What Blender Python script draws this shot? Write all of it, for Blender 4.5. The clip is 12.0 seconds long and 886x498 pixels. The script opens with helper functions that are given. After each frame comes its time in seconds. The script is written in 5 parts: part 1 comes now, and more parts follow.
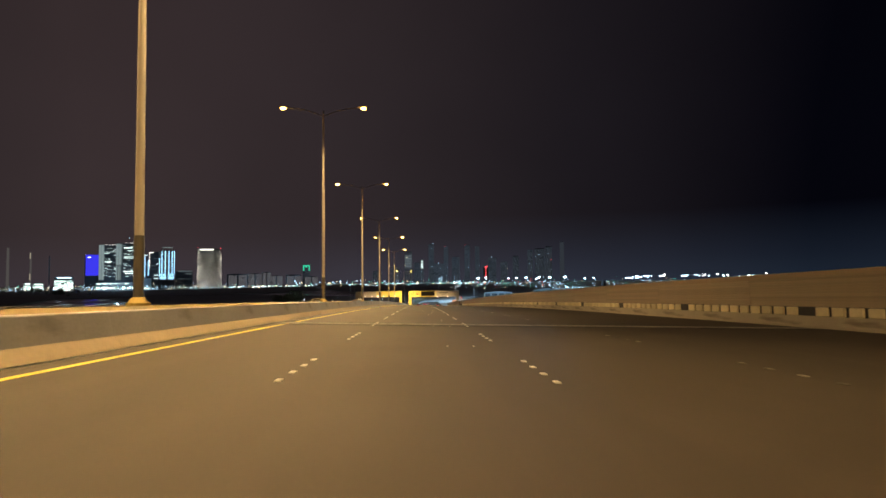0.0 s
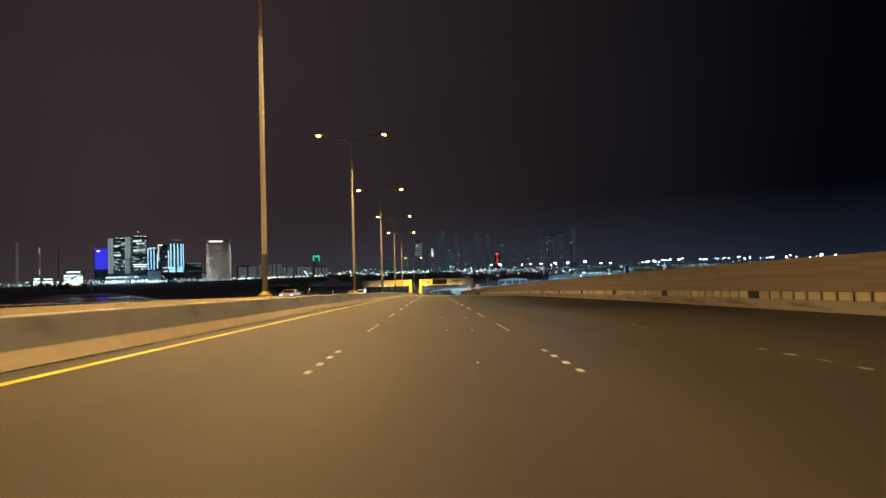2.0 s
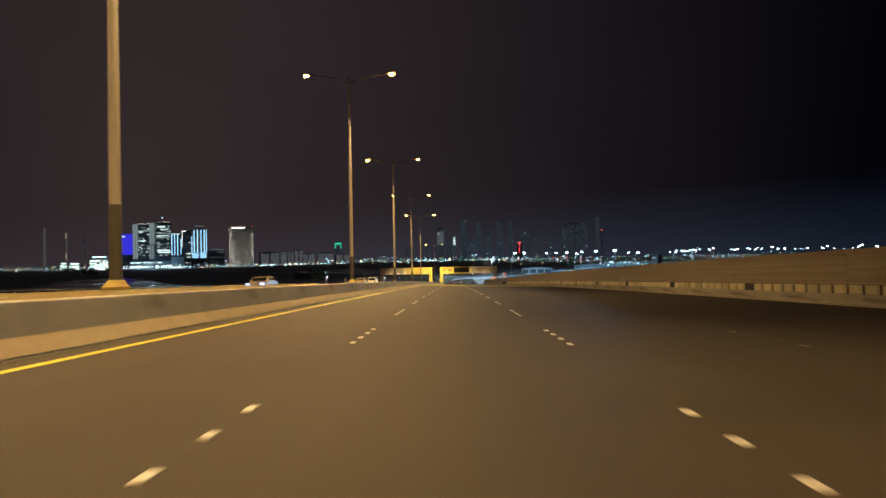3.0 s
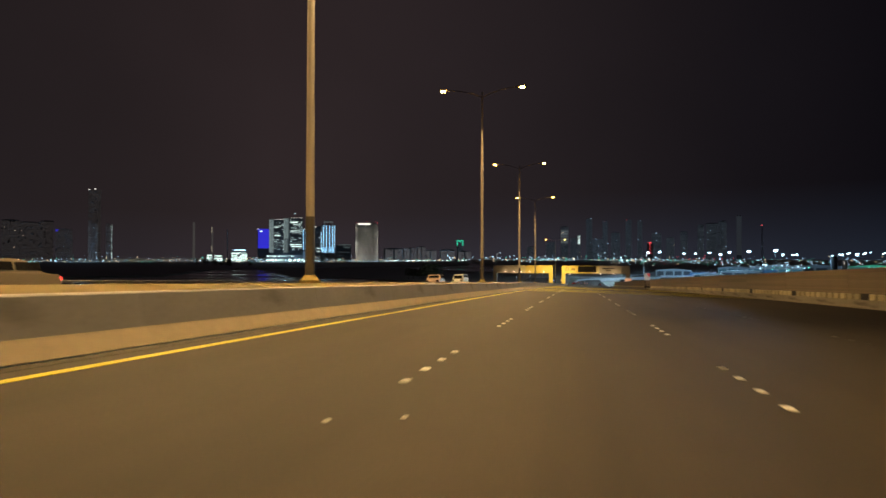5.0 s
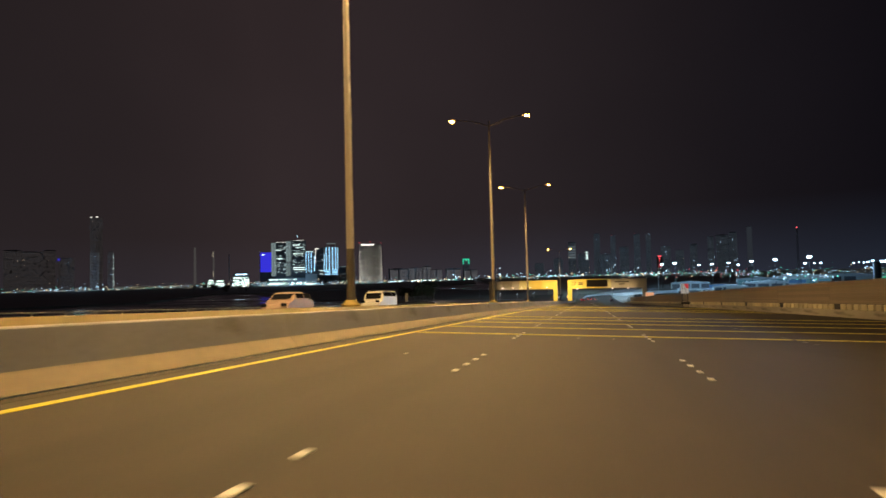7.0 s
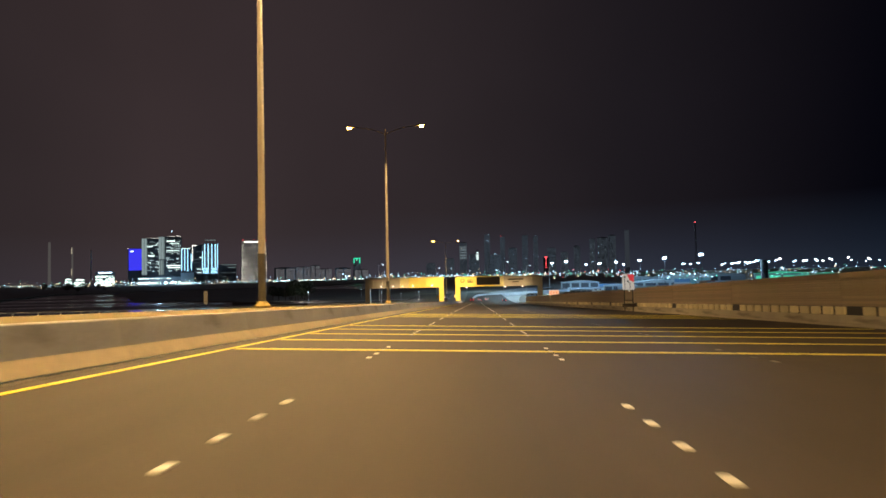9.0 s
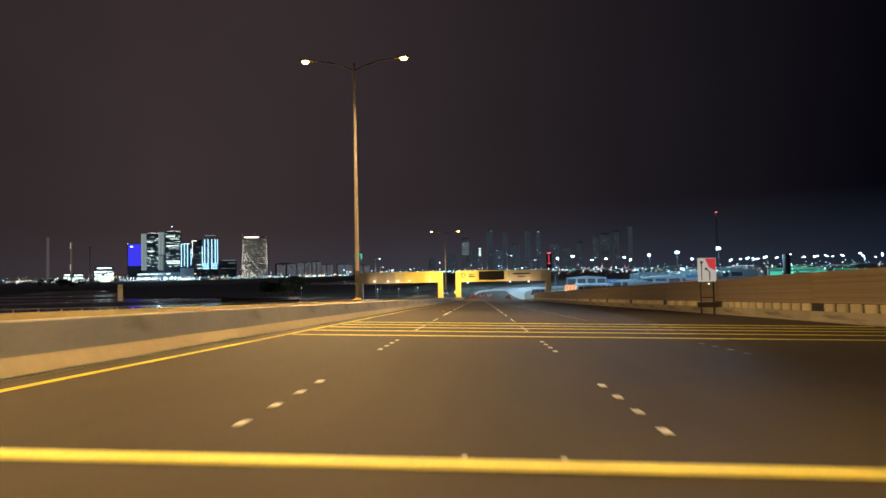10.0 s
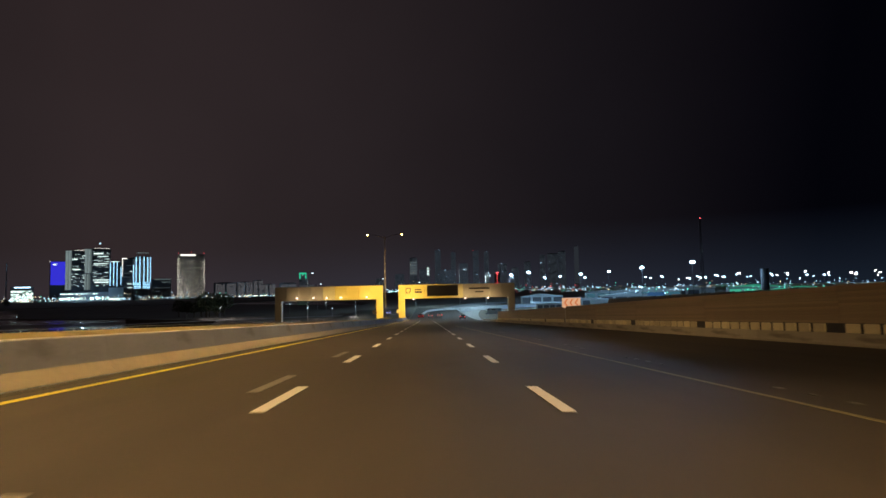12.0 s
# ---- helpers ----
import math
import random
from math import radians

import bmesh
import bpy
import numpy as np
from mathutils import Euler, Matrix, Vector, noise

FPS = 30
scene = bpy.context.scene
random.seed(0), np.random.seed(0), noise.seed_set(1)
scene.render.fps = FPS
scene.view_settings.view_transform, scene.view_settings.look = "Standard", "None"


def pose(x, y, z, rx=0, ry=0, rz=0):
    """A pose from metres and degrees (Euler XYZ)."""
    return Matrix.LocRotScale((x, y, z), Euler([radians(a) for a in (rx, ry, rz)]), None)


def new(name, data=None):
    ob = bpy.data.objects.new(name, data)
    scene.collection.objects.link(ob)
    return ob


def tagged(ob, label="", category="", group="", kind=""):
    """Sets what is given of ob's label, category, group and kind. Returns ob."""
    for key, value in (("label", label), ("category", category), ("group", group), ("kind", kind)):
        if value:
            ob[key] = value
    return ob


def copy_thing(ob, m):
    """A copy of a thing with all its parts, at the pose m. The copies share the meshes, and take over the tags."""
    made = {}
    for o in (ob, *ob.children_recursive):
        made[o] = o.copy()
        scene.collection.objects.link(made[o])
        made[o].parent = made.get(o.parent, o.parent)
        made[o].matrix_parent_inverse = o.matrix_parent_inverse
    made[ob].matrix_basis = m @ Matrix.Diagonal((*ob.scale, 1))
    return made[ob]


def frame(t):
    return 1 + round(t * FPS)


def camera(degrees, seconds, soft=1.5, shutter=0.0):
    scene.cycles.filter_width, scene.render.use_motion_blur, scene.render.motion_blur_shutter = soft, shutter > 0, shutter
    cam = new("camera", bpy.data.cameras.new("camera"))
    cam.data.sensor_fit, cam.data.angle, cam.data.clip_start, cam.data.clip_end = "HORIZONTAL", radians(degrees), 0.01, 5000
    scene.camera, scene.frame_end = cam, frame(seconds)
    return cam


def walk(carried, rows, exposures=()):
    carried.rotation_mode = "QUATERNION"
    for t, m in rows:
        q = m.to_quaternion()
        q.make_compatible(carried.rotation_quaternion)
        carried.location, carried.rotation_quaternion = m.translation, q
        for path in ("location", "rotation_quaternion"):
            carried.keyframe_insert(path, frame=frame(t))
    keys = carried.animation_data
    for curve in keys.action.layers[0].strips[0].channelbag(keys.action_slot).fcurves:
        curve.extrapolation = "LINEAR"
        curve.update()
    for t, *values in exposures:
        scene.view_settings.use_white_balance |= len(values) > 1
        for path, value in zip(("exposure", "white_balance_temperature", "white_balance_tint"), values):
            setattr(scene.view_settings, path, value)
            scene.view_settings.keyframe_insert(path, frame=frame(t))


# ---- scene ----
EXPOSURES = ((0.0, 0.58), (1.0, 0.63), (1.5, 0.73), (2.0, 0.43), (2.5, 0.28), (4.5, 0.08), (6.0, -0.02), (7.0, 0.23), (7.5, 0.48), (9.5, 0.63), (10.0, 0.63), (10.5, 0.28), (11.0, 0.33), (11.5, 0.33), (12.0, 0.15))
cam = camera(72.30, 12.0, soft=1.6, shutter=0.2)
PATH = [
    (0.0, pose(0.040, 5.504, 0.975, 92.90, 0.60, -2.10)),
    (0.5, pose(-0.030, 10.300, 0.842, 92.15, 0.68, -2.15)),
    (1.0, pose(-0.113, 15.500, 0.690, 91.27, 0.80, -2.20)),
    (1.5, pose(-0.130, 25.800, 0.422, 91.48, 1.22, -1.91)),
    (2.0, pose(-0.135, 36.380, 0.125, 91.81, 1.57, -1.09)),
    (2.5, pose(-0.103, 46.768, -0.212, 91.43, 1.69, -0.06)),
    (2.7, pose(-0.105, 51.100, -0.350, 90.98, 1.40, 0.30)),
    (4.3, pose(-0.075, 85.390, -1.492, 90.52, 0.33, 6.42)),
    (4.5, pose(-0.080, 89.698, -1.650, 90.67, 0.07, 7.77)),
    (5.0, pose(-0.059, 100.424, -2.036, 90.72, -0.08, 12.51)),
    (5.5, pose(-0.040, 111.055, -2.458, 90.70, -0.14, 17.41)),
    (6.0, pose(0.010, 121.840, -2.858, 91.06, 0.28, 19.80)),
    (6.5, pose(0.060, 132.796, -3.257, 91.70, 0.74, 18.05)),
    (7.0, pose(0.183, 143.890, -3.703, 92.58, 1.44, 13.27)),
    (7.5, pose(0.289, 154.633, -4.135, 92.96, 1.76, 7.95)),
    (7.7, pose(0.288, 159.050, -4.315, 92.88, 1.75, 6.37)),
    (9.3, pose(0.270, 193.700, -5.774, 92.23, 1.22, 3.13)),
    (9.5, pose(0.271, 197.934, -5.957, 92.15, 1.34, 3.24)),
    (10.0, pose(0.290, 208.680, -6.410, 91.99, 1.13, 3.38)),
    (10.5, pose(0.258, 219.333, -6.861, 91.93, 0.78, 2.71)),
    (11.0, pose(0.180, 230.014, -7.345, 92.28, 0.21, 1.41)),
    (11.5, pose(0.180, 240.893, -7.859, 93.10, 0.35, -0.20)),
    (12.0, pose(0.175, 251.741, -8.336, 93.78, 1.15, -1.52)),
]
walk(cam, PATH, EXPOSURES)

# ------------------------------------------------------------------ world and light
SODIUM = (1.0, 0.63, 0.25)
COLD = (0.32, 0.64, 1.0)

world = bpy.data.worlds.new("night_sky")
scene.world = world
world.use_nodes = True
wt = world.node_tree
wt.nodes.clear()
w_out = wt.nodes.new("ShaderNodeOutputWorld")
w_bg = wt.nodes.new("ShaderNodeBackground")
w_co = wt.nodes.new("ShaderNodeTexCoord")
w_sep = wt.nodes.new("ShaderNodeSeparateXYZ")
w_up = wt.nodes.new("ShaderNodeValToRGB")
w_side = wt.nodes.new("ShaderNodeMapRange")
w_mix = wt.nodes.new("ShaderNodeMix")
w_mix.data_type = "RGBA"
w_mix.blend_type = "MULTIPLY"
w_tint = wt.nodes.new("ShaderNodeValToRGB")
w_noise = wt.nodes.new("ShaderNodeTexNoise")
w_noise.inputs["Scale"].default_value = 2.2
w_noise.inputs["Detail"].default_value = 3.0
w_ns = wt.nodes.new("ShaderNodeMapRange")
w_ns.inputs["To Min"].default_value = 0.75
w_ns.inputs["To Max"].default_value = 1.3
w_mul = wt.nodes.new("ShaderNodeMath")
w_mul.operation = "MULTIPLY"
w_mul.inputs[1].default_value = 1.0
# light of the city in the haze: strongest low down, weaker overhead
e = w_up.color_ramp.elements
e[0].position, e[0].color = 0.0, (0.0108, 0.0108, 0.0132, 1)
e[1].position, e[1].color = 0.6, (0.0074, 0.0064, 0.0070, 1)
m = e.new(0.07)
m.color = (0.0088, 0.0080, 0.0088, 1)
w_side.inputs["From Min"].default_value = -0.85
w_side.inputs["From Max"].default_value = 0.55
e = w_tint.color_ramp.elements
e[0].color, e[1].color = (1.8, 1.5, 1.5, 1), (0.10, 0.12, 0.26, 1)
m = e.new(0.15)
m.color = (2.2, 1.75, 1.70, 1)
m = e.new(0.27)
m.color = (3.0, 2.3, 2.2, 1)
m = e.new(0.565)
m.color = (2.1, 1.72, 1.75, 1)
m = e.new(0.775)
m.color = (0.95, 0.85, 1.0, 1)
wt.links.new(w_co.outputs["Generated"], w_sep.inputs[0])
wt.links.new(w_co.outputs["Generated"], w_noise.inputs["Vector"])
wt.links.new(w_sep.outputs["Z"], w_up.inputs[0])
wt.links.new(w_sep.outputs["X"], w_side.inputs["Value"])
wt.links.new(w_side.outputs[0], w_tint.inputs[0])
wt.links.new(w_up.outputs[0], w_mix.inputs["A"])
wt.links.new(w_tint.outputs[0], w_mix.inputs["B"])
w_mix.inputs["Factor"].default_value = 1.0
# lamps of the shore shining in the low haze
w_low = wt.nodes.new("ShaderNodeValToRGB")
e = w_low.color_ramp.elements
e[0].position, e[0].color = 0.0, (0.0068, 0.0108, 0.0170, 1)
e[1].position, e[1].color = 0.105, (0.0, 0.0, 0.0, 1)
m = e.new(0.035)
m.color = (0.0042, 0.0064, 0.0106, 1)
w_add = wt.nodes.new("ShaderNodeMix")
w_add.data_type = "RGBA"
w_add.blend_type = "ADD"
w_add.inputs["Factor"].default_value = 1.0
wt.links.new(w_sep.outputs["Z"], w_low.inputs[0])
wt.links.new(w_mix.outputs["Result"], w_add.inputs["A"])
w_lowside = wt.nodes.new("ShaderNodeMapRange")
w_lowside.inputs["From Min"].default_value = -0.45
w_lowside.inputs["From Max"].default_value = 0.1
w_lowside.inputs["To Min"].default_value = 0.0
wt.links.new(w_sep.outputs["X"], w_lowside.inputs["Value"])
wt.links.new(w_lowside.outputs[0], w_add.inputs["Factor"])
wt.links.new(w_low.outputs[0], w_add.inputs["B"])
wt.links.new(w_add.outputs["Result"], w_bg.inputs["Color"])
wt.links.new(w_noise.outputs[0], w_ns.inputs["Value"])
wt.links.new(w_ns.outputs[0], w_mul.inputs[0])
wt.links.new(w_mul.outputs[0], w_bg.inputs["Strength"])
wt.links.new(w_bg.outputs[0], w_out.inputs[0])

STREET_WATTS = 2150.0
FLOOD_WATTS = 48000.0


# ------------------------------------------------------------------ materials
def mat(name, base, rough=0.7, metal=0.0, vary=0.25, scale=3.0, fine=60.0, bump=0.15, dist=0.01, per_object=0.0, stain=None, spec=0.5, coat=0.0):
    """A painted or mineral surface: colour varied at two scales, fine relief, roughness that follows the grain."""
    m = bpy.data.materials.new(name)
    m.use_nodes = True
    nt = m.node_tree
    bsdf = nt.nodes["Principled BSDF"]
    bsdf.inputs["Metallic"].default_value = metal
    bsdf.inputs["Specular IOR Level"].default_value = spec
    bsdf.inputs["Coat Weight"].default_value = coat
    co = nt.nodes.new("ShaderNodeTexCoord")
    big = nt.nodes.new("ShaderNodeTexNoise")
    big.inputs["Scale"].default_value = scale
    big.inputs["Detail"].default_value = 5
    small = nt.nodes.new("ShaderNodeTexNoise")
    small.inputs["Scale"].default_value = fine
    small.inputs["Detail"].default_value = 3
    for n in (big, small):
        nt.links.new(co.outputs["Object"], n.inputs["Vector"])
    mix = nt.nodes.new("ShaderNodeMath")
    mix.operation = "MULTIPLY_ADD"
    nt.links.new(small.outputs[0], mix.inputs[0])
    mix.inputs[1].default_value = 0.5
    half = nt.nodes.new("ShaderNodeMath")
    half.operation = "MULTIPLY"
    half.inputs[1].default_value = 0.5
    nt.links.new(big.outputs[0], half.inputs[0])
    nt.links.new(half.outputs[0], mix.inputs[2])
    ramp = nt.nodes.new("ShaderNodeValToRGB")
    lo = tuple(c * (1 - vary) for c in base)
    hi = tuple(min(1, c * (1 + vary)) for c in base)
    ramp.color_ramp.elements[0].position, ramp.color_ramp.elements[0].color = 0.3, (*lo, 1)
    ramp.color_ramp.elements[1].position, ramp.color_ramp.elements[1].color = 0.7, (*hi, 1)
    nt.links.new(mix.outputs[0], ramp.inputs[0])
    col = ramp.outputs[0]
    if stain:
        # long weather streaks or tyre-worn bands: (colour, scale xyz, threshold)
        sc, xyz, cut = stain
        mp = nt.nodes.new("ShaderNodeMapping")
        mp.inputs["Scale"].default_value = xyz
        nt.links.new(co.outputs["Object"], mp.inputs[0])
        sn = nt.nodes.new("ShaderNodeTexNoise")
        sn.inputs["Scale"].default_value = 1.0
        sn.inputs["Detail"].default_value = 6
        nt.links.new(mp.outputs[0], sn.inputs["Vector"])
        sr = nt.nodes.new("ShaderNodeMapRange")
        sr.inputs["From Min"].default_value = cut
        sr.inputs["From Max"].default_value = cut + 0.18
        nt.links.new(sn.outputs[0], sr.inputs["Value"])
        mx = nt.nodes.new("ShaderNodeMix")
        mx.data_type = "RGBA"
        nt.links.new(sr.outputs[0], mx.inputs["Factor"])
        nt.links.new(col, mx.inputs["A"])
        mx.inputs["B"].default_value = (*sc, 1)
        col = mx.outputs["Result"]
    if per_object:
        oi = nt.nodes.new("ShaderNodeObjectInfo")
        hv = nt.nodes.new("ShaderNodeHueSaturation")
        mr = nt.nodes.new("ShaderNodeMapRange")
        mr.inputs["To Min"].default_value = 1 - per_object
        mr.inputs["To Max"].default_value = 1 + per_object
        nt.links.new(oi.outputs["Random"], mr.inputs["Value"])
        nt.links.new(mr.outputs[0], hv.inputs["Value"])
        nt.links.new(col, hv.inputs["Color"])
        col = hv.outputs[0]
    nt.links.new(col, bsdf.inputs["Base Color"])
    rr = nt.nodes.new("ShaderNodeMapRange")
    rr.inputs["To Min"].default_value = max(0.02, rough - 0.12)
    rr.inputs["To Max"].default_value = min(1, rough + 0.12)
    nt.links.new(mix.outputs[0], rr.inputs["Value"])
    nt.links.new(rr.outputs[0], bsdf.inputs["Roughness"])
    if bump:
        bp = nt.nodes.new("ShaderNodeBump")
        bp.inputs["Strength"].default_value = bump
        bp.inputs["Distance"].default_value = dist
        nt.links.new(small.outputs[0], bp.inputs["Height"])
        nt.links.new(bp.outputs[0], bsdf.inputs["Normal"])
    return m


def glow(name, color, strength, vary=0.0):
    """A thing that gives off light. vary: how much lamps of one mesh differ from each other."""
    m = bpy.data.materials.new(name)
    m.use_nodes = True
    nt = m.node_tree
    nt.nodes.clear()
    out = nt.nodes.new("ShaderNodeOutputMaterial")
    em = nt.nodes.new("ShaderNodeEmission")
    em.inputs["Color"].default_value = (*color, 1)
    em.inputs["Strength"].default_value = strength
    if vary:
        geo = nt.nodes.new("ShaderNodeNewGeometry")
        mr = nt.nodes.new("ShaderNodeMapRange")
        mr.inputs["To Min"].default_value = strength * (1 - vary)
        mr.inputs["To Max"].default_value = strength * (1 + vary)
        nt.links.new(geo.outputs["Random Per Island"], mr.inputs["Value"])
        nt.links.new(mr.outputs[0], em.inputs["Strength"])
    nt.links.new(em.outputs[0], out.inputs[0])
    return m


M_ASPHALT = mat("asphalt", (0.060, 0.052, 0.043), 0.70, spec=0.15, vary=0.30, scale=0.5, fine=45, bump=0.4, dist=0.006,
                stain=((0.051, 0.045, 0.038), (0.8, 0.012, 1.0), 0.46))
M_CONCRETE = mat("concrete", (0.53, 0.535, 0.56), 0.85, vary=0.14, scale=0.8, fine=14, bump=0.06, dist=0.005, per_object=0.07,
                 stain=((0.26, 0.25, 0.24), (2.0, 0.45, 1.6), 0.62))
# barrier foot: lamplight on the slope is put into a warmer concrete colour
M_FOOT = mat("warm_foot_concrete", (0.54, 0.46, 0.32), 0.85, vary=0.12, scale=0.8, fine=6, bump=0.0, per_object=0.06, stain=((0.34, 0.29, 0.20), (1.2, 0.4, 1.6), 0.66))
M_MEDIAN = mat("median_concrete", (0.150, 0.113, 0.029), 0.85, vary=0.2, scale=0.3, fine=20, bump=0.2, dist=0.006,
               stain=((0.095, 0.078, 0.045), (0.6, 0.15, 1.0), 0.56))
M_BLOCK = mat("cast_block", (0.74, 0.66, 0.44), 0.8, vary=0.16, scale=2.0, fine=25, bump=0.15, per_object=0.20, stain=((0.30, 0.25, 0.18), (1.4, 1.4, 2.5), 0.60))
M_WALLBASE = mat("parapet_concrete", (0.40, 0.36, 0.29), 0.85, vary=0.16, scale=0.6, fine=30, bump=0.2, dist=0.006, per_object=0.08, stain=((0.18, 0.16, 0.13), (1.0, 0.35, 2.5), 0.56))
M_FLARE = mat("ochre_foot", (0.36, 0.27, 0.085), 0.8, vary=0.15, scale=2.0, fine=20, bump=0.06)
M_POLE = mat("painted_pole", (0.48, 0.45, 0.41), 0.8, vary=0.10, scale=1.2, fine=18, bump=0.04, spec=0.2)
M_MARKWORN = mat("worn_lane_marker", (0.16, 0.155, 0.14), 0.7, vary=0.35, scale=3.0, fine=30, bump=0.1, per_object=0.55)
M_SLAT = mat("slat_paint", (0.31, 0.235, 0.155), 0.6, vary=0.12, scale=0.7, fine=15, bump=0.08, per_object=0.12)
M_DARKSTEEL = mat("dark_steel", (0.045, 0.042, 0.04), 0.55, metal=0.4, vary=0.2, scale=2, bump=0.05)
M_GALV = mat("galvanised_steel", (0.50, 0.48, 0.44), 0.5, metal=0.35, vary=0.12, scale=1.5, fine=18, bump=0.05)
M_POLEBASE = mat("grey_painted_pole", (0.10, 0.095, 0.09), 0.6, vary=0.18, scale=2, bump=0.05)
M_WHITE = mat("road_white", (0.66, 0.65, 0.62), 0.6, vary=0.12, scale=6, fine=40, bump=0.1, per_object=0.10)
M_YELLOW = mat("road_yellow", (0.70, 0.61, 0.025), 0.6, vary=0.18, scale=1.3, fine=30, bump=0.1, stain=((0.28, 0.18, 0.04), (1.5, 1.5, 1), 0.62))
M_BAR = mat("rumble_bar_paint", (0.70, 0.62, 0.13), 0.6, vary=0.22, scale=0.9, fine=25, bump=0.15, per_object=0.12, stain=((0.20, 0.16, 0.07), (0.9, 2.5, 1), 0.60))
M_YELLOWWORN = mat("road_yellow_worn", (0.20, 0.17, 0.075), 0.7, vary=0.3, scale=1.0, fine=25, bump=0.1, stain=((0.09, 0.085, 0.07), (1.2, 0.6, 1), 0.56))
M_GUTTER = mat("gutter_dirt", (0.030, 0.027, 0.022), 0.9, vary=0.3, scale=0.8, fine=25, bump=0.2, stain=((0.055, 0.05, 0.042), (1.5, 0.3, 1.0), 0.60))
M_FINGER = mat("joint_steel", (0.17, 0.165, 0.155), 0.6, metal=0.2, vary=0.3, scale=1.2, fine=30, bump=0.05, per_object=0.35)
M_JOINT = mat("rubber_joint", (0.02, 0.02, 0.02), 0.8, bump=0.1)
# gantry colours: the lamp's falloff is put into yellow, pale and beige
M_G_YELLOW = mat("gantry_yellow", (0.80, 0.69, 0.18), 0.5, vary=0.06, scale=0.3, fine=6, bump=0.03, spec=0.4)
M_G_PALE = mat("gantry_pale", (0.76, 0.70, 0.33), 0.5, vary=0.06, scale=0.3, fine=6, bump=0.03)
M_G_GREY = mat("gantry_beige", (0.54, 0.50, 0.37), 0.55, vary=0.08, scale=0.3, fine=6, bump=0.03)
M_BLACK = mat("black_panel", (0.012, 0.012, 0.013), 0.35, vary=0.2, bump=0.02)
M_INK = mat("dark_print", (0.05, 0.045, 0.04), 0.6, bump=0.0)
M_RED = mat("sign_red", (0.62, 0.04, 0.035), 0.45, vary=0.06, bump=0.02)
M_SIGNWHITE = mat("sign_white", (0.80, 0.80, 0.78), 0.4, vary=0.05, bump=0.02)
M_LAND = mat("sand_ground", (0.16, 0.135, 0.105), 0.95, vary=0.3, scale=0.02, fine=0.6, bump=0.3, dist=0.1)
M_LOWROAD = mat("pale_road", (0.34, 0.34, 0.34), 0.8, vary=0.15, scale=0.1, fine=8, bump=0.1)
M_WALL = mat("city_wall", (0.20, 0.20, 0.21), 0.7, vary=0.15, scale=0.05, fine=1.0, bump=0.0)
M_WALLDARK = mat("city_wall_dark", (0.06, 0.06, 0.07), 0.5, vary=0.2, scale=0.05, fine=1.0, bump=0.0)
M_TOWER = mat("tower_wall", (0.15, 0.15, 0.16), 0.6, vary=0.2, scale=0.03, fine=0.4, bump=0.0)
M_LEAF = mat("foliage", (0.045, 0.06, 0.028), 0.8, vary=0.4, scale=0.6, fine=6, bump=0.2, dist=0.1)
M_BARK = mat("bark", (0.10, 0.075, 0.05), 0.9, vary=0.3, bump=0.3)
M_TYRE = mat("tyre", (0.02, 0.02, 0.02), 0.85, bump=0.1)
M_RIM = mat("rim", (0.45, 0.45, 0.46), 0.35, metal=0.8, bump=0.0)
M_CARGLASS = mat("car_glass", (0.012, 0.013, 0.015), 0.08, vary=0.05, bump=0.0, spec=0.8)
M_BOXBLUE = mat("container_blue", (0.10, 0.20, 0.34), 0.6, vary=0.12, scale=0.4, fine=3, bump=0.0)
M_BOXRUST = mat("container_rust", (0.30, 0.12, 0.07), 0.7, vary=0.15, scale=0.4, fine=3, bump=0.0)
M_SHED = mat("shed_sheet", (0.36, 0.38, 0.39), 0.6, vary=0.1, scale=0.05, fine=0.8, bump=0.0)

L_SODIUM = glow("sodium_lens", (1.0, 0.52, 0.07), 60)
L_COLD = glow("flood_lens", (0.50, 0.78, 1.0), 16)
L_POST = glow("post_lens", (0.66, 0.86, 1.0), 4.0)
L_COLDSMALL = glow("white_lamps", (0.50, 0.78, 1.0), 2.4, 0.95)
L_WARMSMALL = glow("warm_lamps", (1.0, 0.76, 0.45), 2.0, 0.95)
L_TEAL = glow("teal_lamps", (0.16, 0.85, 0.66), 1.0, 0.9)
L_REDSMALL = glow("red_lamps", (1.0, 0.10, 0.12), 1.3, 0.8)
L_BLUEPANEL = glow("blue_screen", (0.055, 0.05, 1.0), 0.58)
L_BLUESTRIP = glow("blue_strip", (0.34, 0.70, 1.0), 2.0)
L_FLOOR = glow("office_light", (0.76, 0.97, 0.92), 0.9, 0.95)
L_FLOORDIM = glow("dim_facade_glow", (0.70, 0.90, 0.90), 0.18, 0.6)
L_FACADE = glow("facade_lamp", (1.0, 0.93, 0.78), 2.1, 0.9)
# haze over the far towers and blocks, put into dim glowing panes
L_DIMWARM = glow("dim_warm_glow", (0.95, 0.80, 0.78), 0.030, 0.15)
L_PALEFRONT = glow("pale_front_glow", (0.88, 0.84, 0.90), 0.085, 0.12)
L_HAZECOOL = glow("cool_haze_glow", (0.55, 0.70, 0.88), 0.042, 0.3)
# floodlight on the far columns, put into a faint glow of the shaft
L_SHAFT = glow("shaft_glow", (1.0, 0.92, 0.86), 0.050)
L_COLUMN = glow("column_light", (1.0, 0.86, 0.62), 0.30)
L_BAND = glow("lit_office_band", (0.62, 0.78, 0.85), 0.16, 0.5)
# coloured floodlight on the sheds, put into glowing doors and roofs
L_SHEDTEAL = glow("green_wall_glow", (0.08, 0.62, 0.40), 0.42, 0.5)
